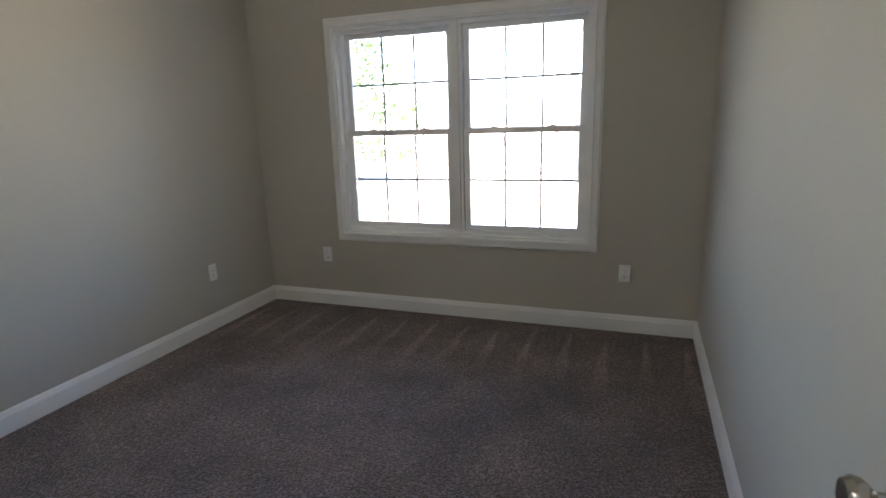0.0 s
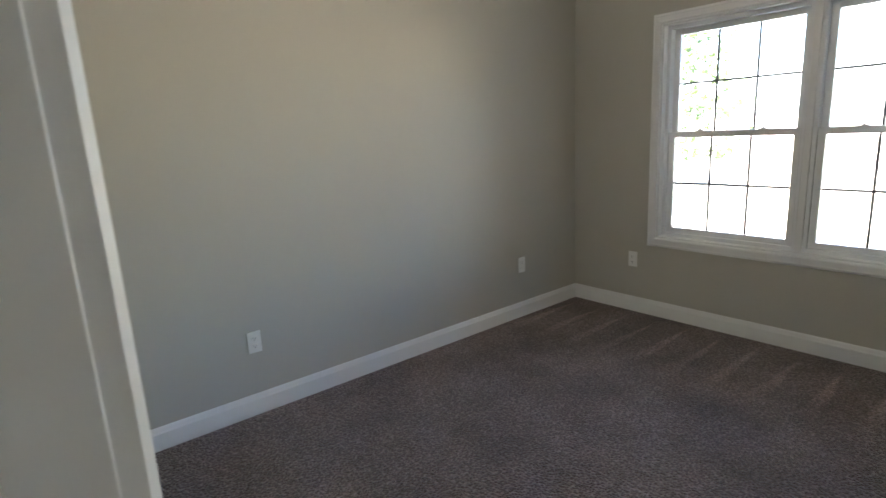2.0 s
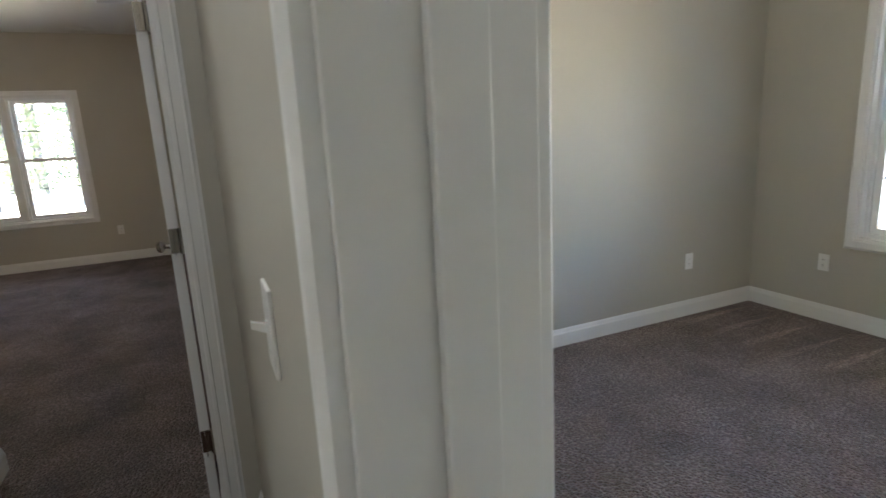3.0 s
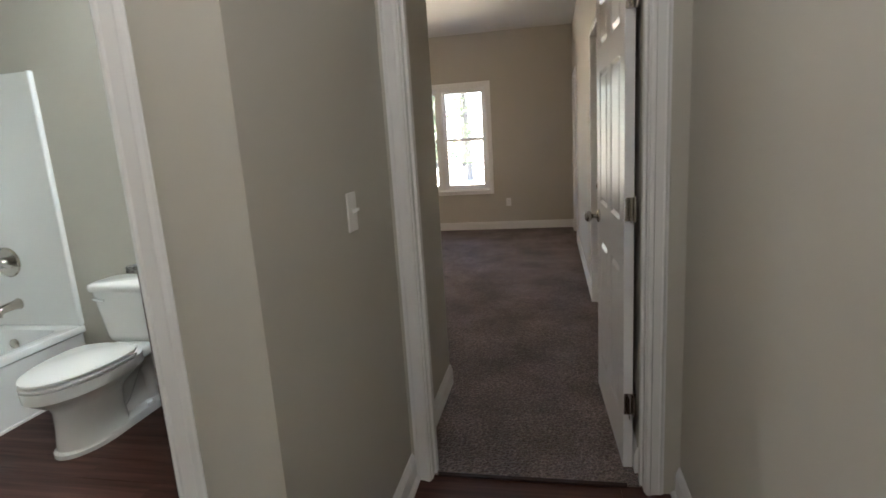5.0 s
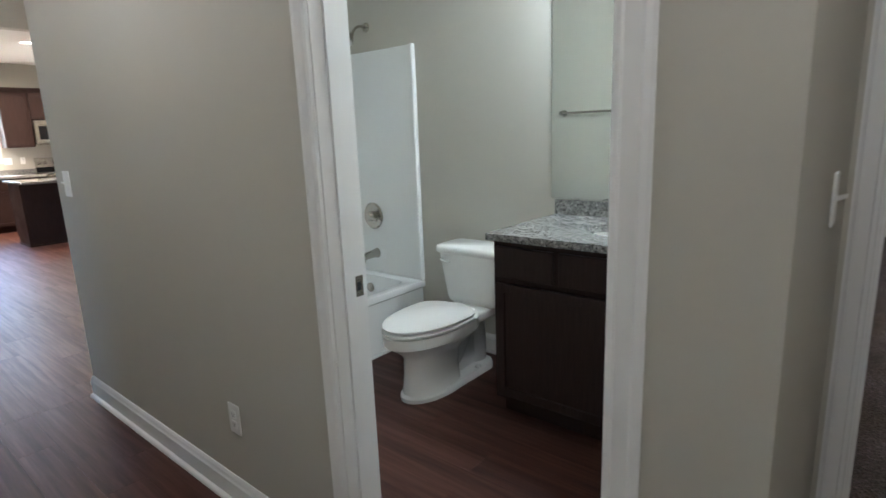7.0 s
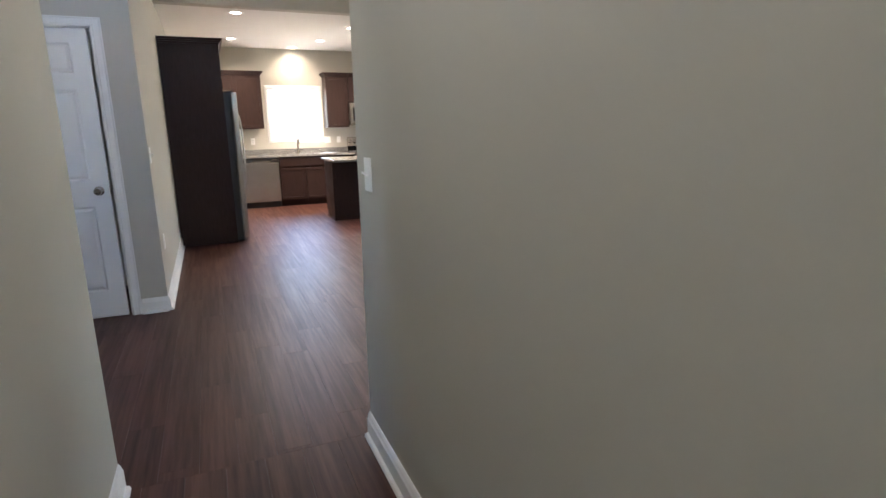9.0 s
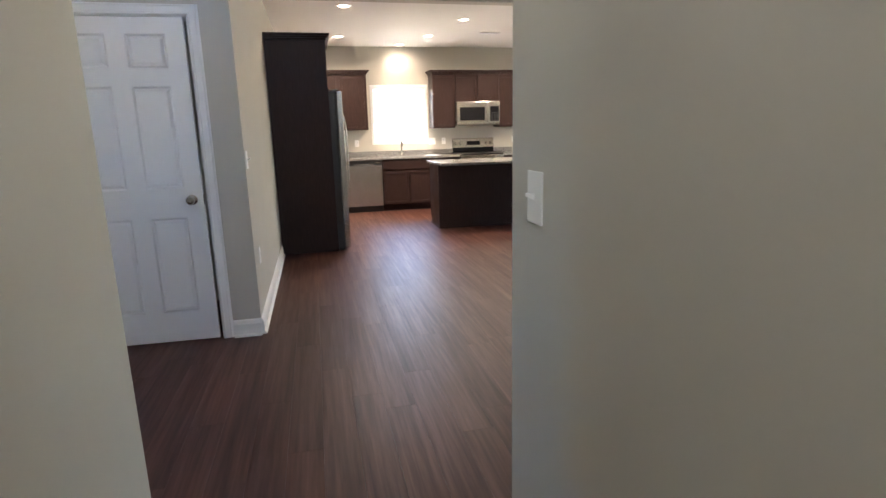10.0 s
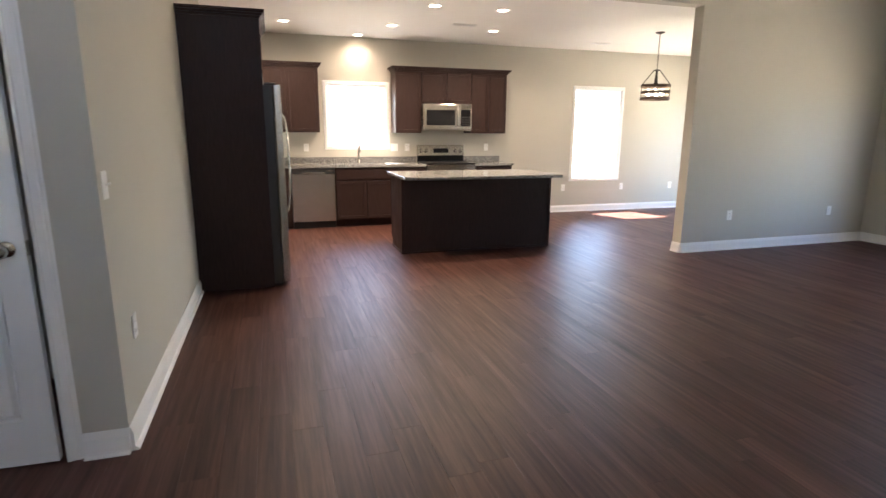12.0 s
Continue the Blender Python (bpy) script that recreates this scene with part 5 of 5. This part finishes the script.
for x0, x1, y0, y1 in rest:
    k = len(verts)
    for g, z in ((G, -0.010), (G, -0.0006), (G + 0.0004, 0.0)):
        verts += [(x0 + g, y0 + g, z), (x1 - g, y0 + g, z), (x1 - g, y1 - g, z), (x0 + g, y1 - g, z)]
    for r in (0, 4):
        faces += [(k + r + i, k + r + (i + 1) % 4, k + r + 4 + (i + 1) % 4, k + r + 4 + i) for i in range(4)]
    faces.append((k + 8, k + 9, k + 10, k + 11))
me = bpy.data.meshes.new("planks")
me.from_pydata(verts, [], faces)
me.materials.append(M_PLANKS)
ob = new("planks", me)
ob.parent = floor
tagged(ob, kind="stuff")
structure("threshold", boxes(((-1.812, -0.446, 0.0), (-1.790, 0.306, 0.009)), bevel=0.003), M_WOOD, "dark transition strip at the bedroom doorway", "trim")
structure("threshold", boxes(((-0.094, 0.548, 0.0), (0.589, 0.570, 0.009)), bevel=0.003), M_WOOD, "dark transition strip at the bedroom doorway", "trim")


# ---- outside: trees behind the bedroom windows ----
M_BARK = mat("grey-brown bark", (0.15, 0.135, 0.115), 0.9)
# Darker bark copy: colour lowered so that sunlit trunks read as silhouettes.
M_BARK_DARK = mat("darkened bark", (0.090, 0.080, 0.068), 0.9)
M_PINE = mat("pine needles", (0.085, 0.12, 0.055), 0.8)
M_LEAF = mat("fresh leaves", (0.075, 0.11, 0.035), 0.8)


def tree(x, y, h, girth, crown_from, crown_r, leaf, clumps, seed, label, lean=None, bark=M_BARK):
    rng = random.Random(seed)
    t = thing("tree", label, "tree", (x, y, -0.37))
    lean = rng.uniform(-0.03, 0.03) if lean is None else lean
    pts = [(lean * z + 0.05 * math.sin(z * 0.7 + seed), 0.04 * math.cos(z * 0.6 + seed), z) for z in [h * k / 9 for k in range(10)]]
    part("trunk", tube(pts, [girth * (1 - 0.8 * k / 9) for k in range(10)], 8), bark, t, smooth=True)
    verts_, faces_ = [], []
    for k in range(8):
        z = h * (crown_from + (0.97 - crown_from) * rng.random())
        a = rng.random() * 6.283
        l = crown_r * rng.uniform(0.5, 1.0) * (1.15 - z / h)
        part("limb", tube([(lean * z, 0, z), (lean * z + 0.5 * l * math.cos(a), 0.5 * l * math.sin(a), z + 0.10 * l), (lean * z + l * math.cos(a), l * math.sin(a), z + 0.3 * l)], [girth * 0.25, girth * 0.15, 0.01], 5), bark, t)
    for k in range(clumps):
        z = h * (crown_from + (1.0 - crown_from) * rng.random() ** 1.2)
        r = crown_r * (1.08 - 0.9 * (z / h - crown_from) / (1 - crown_from)) * math.sqrt(rng.random())
        a = rng.random() * 6.283
        c = Vector((lean * z + r * math.cos(a), r * math.sin(a), z))
        for q in range(6):
            o = c + Vector((rng.gauss(0, 0.16), rng.gauss(0, 0.16), rng.gauss(0, 0.11)))
            u = Vector((rng.gauss(0, 1), rng.gauss(0, 1), rng.gauss(0, 0.6))).normalized() * rng.uniform(0.06, 0.14)
            w = u.orthogonal().normalized() * rng.uniform(0.03, 0.07)
            i = len(verts_)
            verts_ += [o - u, o + w, o + u, o - w]
            faces_.append((i, i + 1, i + 2, i + 3))
    me_ = bpy.data.meshes.new("crown")
    me_.from_pydata(verts_, [], faces_)
    me_.materials.append(leaf)
    ob_ = new("crown", me_)
    ob_.parent = t


rng_ = random.Random(3)
tree(-1.2, 15.5, 12, 0.14, 0.5, 2.0, M_LEAF, 50, 1, "bare slender grey trunk in the yard", -0.09, M_BARK_DARK)
tree(-7.1, 14.0, 6.5, 0.14, 0.12, 1.9, M_LEAF, 420, 2, "leafy green yard tree by the bedroom window")
for k in range(9):
    tree(-9 + k * 2.6 + rng_.uniform(-0.8, 0.8), 30 + rng_.uniform(-3, 6), rng_.uniform(11, 16), 0.16, 0.5, 2.0, M_PINE, 110, 10 + k, "tall thin woodland tree beyond the yard")
# This needle colour stands in for dimmer light on the woods.
M_WOODS = mat("needles toned for shade", (0.095, 0.120, 0.070), 0.8)
for k in range(38):
    tree(-27 + rng_.uniform(-5, 6), -14 + k * 0.62 + rng_.uniform(-0.4, 0.4), rng_.uniform(10, 15), rng_.uniform(0.09, 0.17), 0.34, 1.8, M_WOODS, 120, 40 + k, "tall thin woodland tree behind the second bedroom", None, M_BARK_DARK)
tree(-21.0, -4.6, 7.0, 0.15, 0.10, 2.0, M_WOODS, 620, 81, "dense green conifer behind the second bedroom")
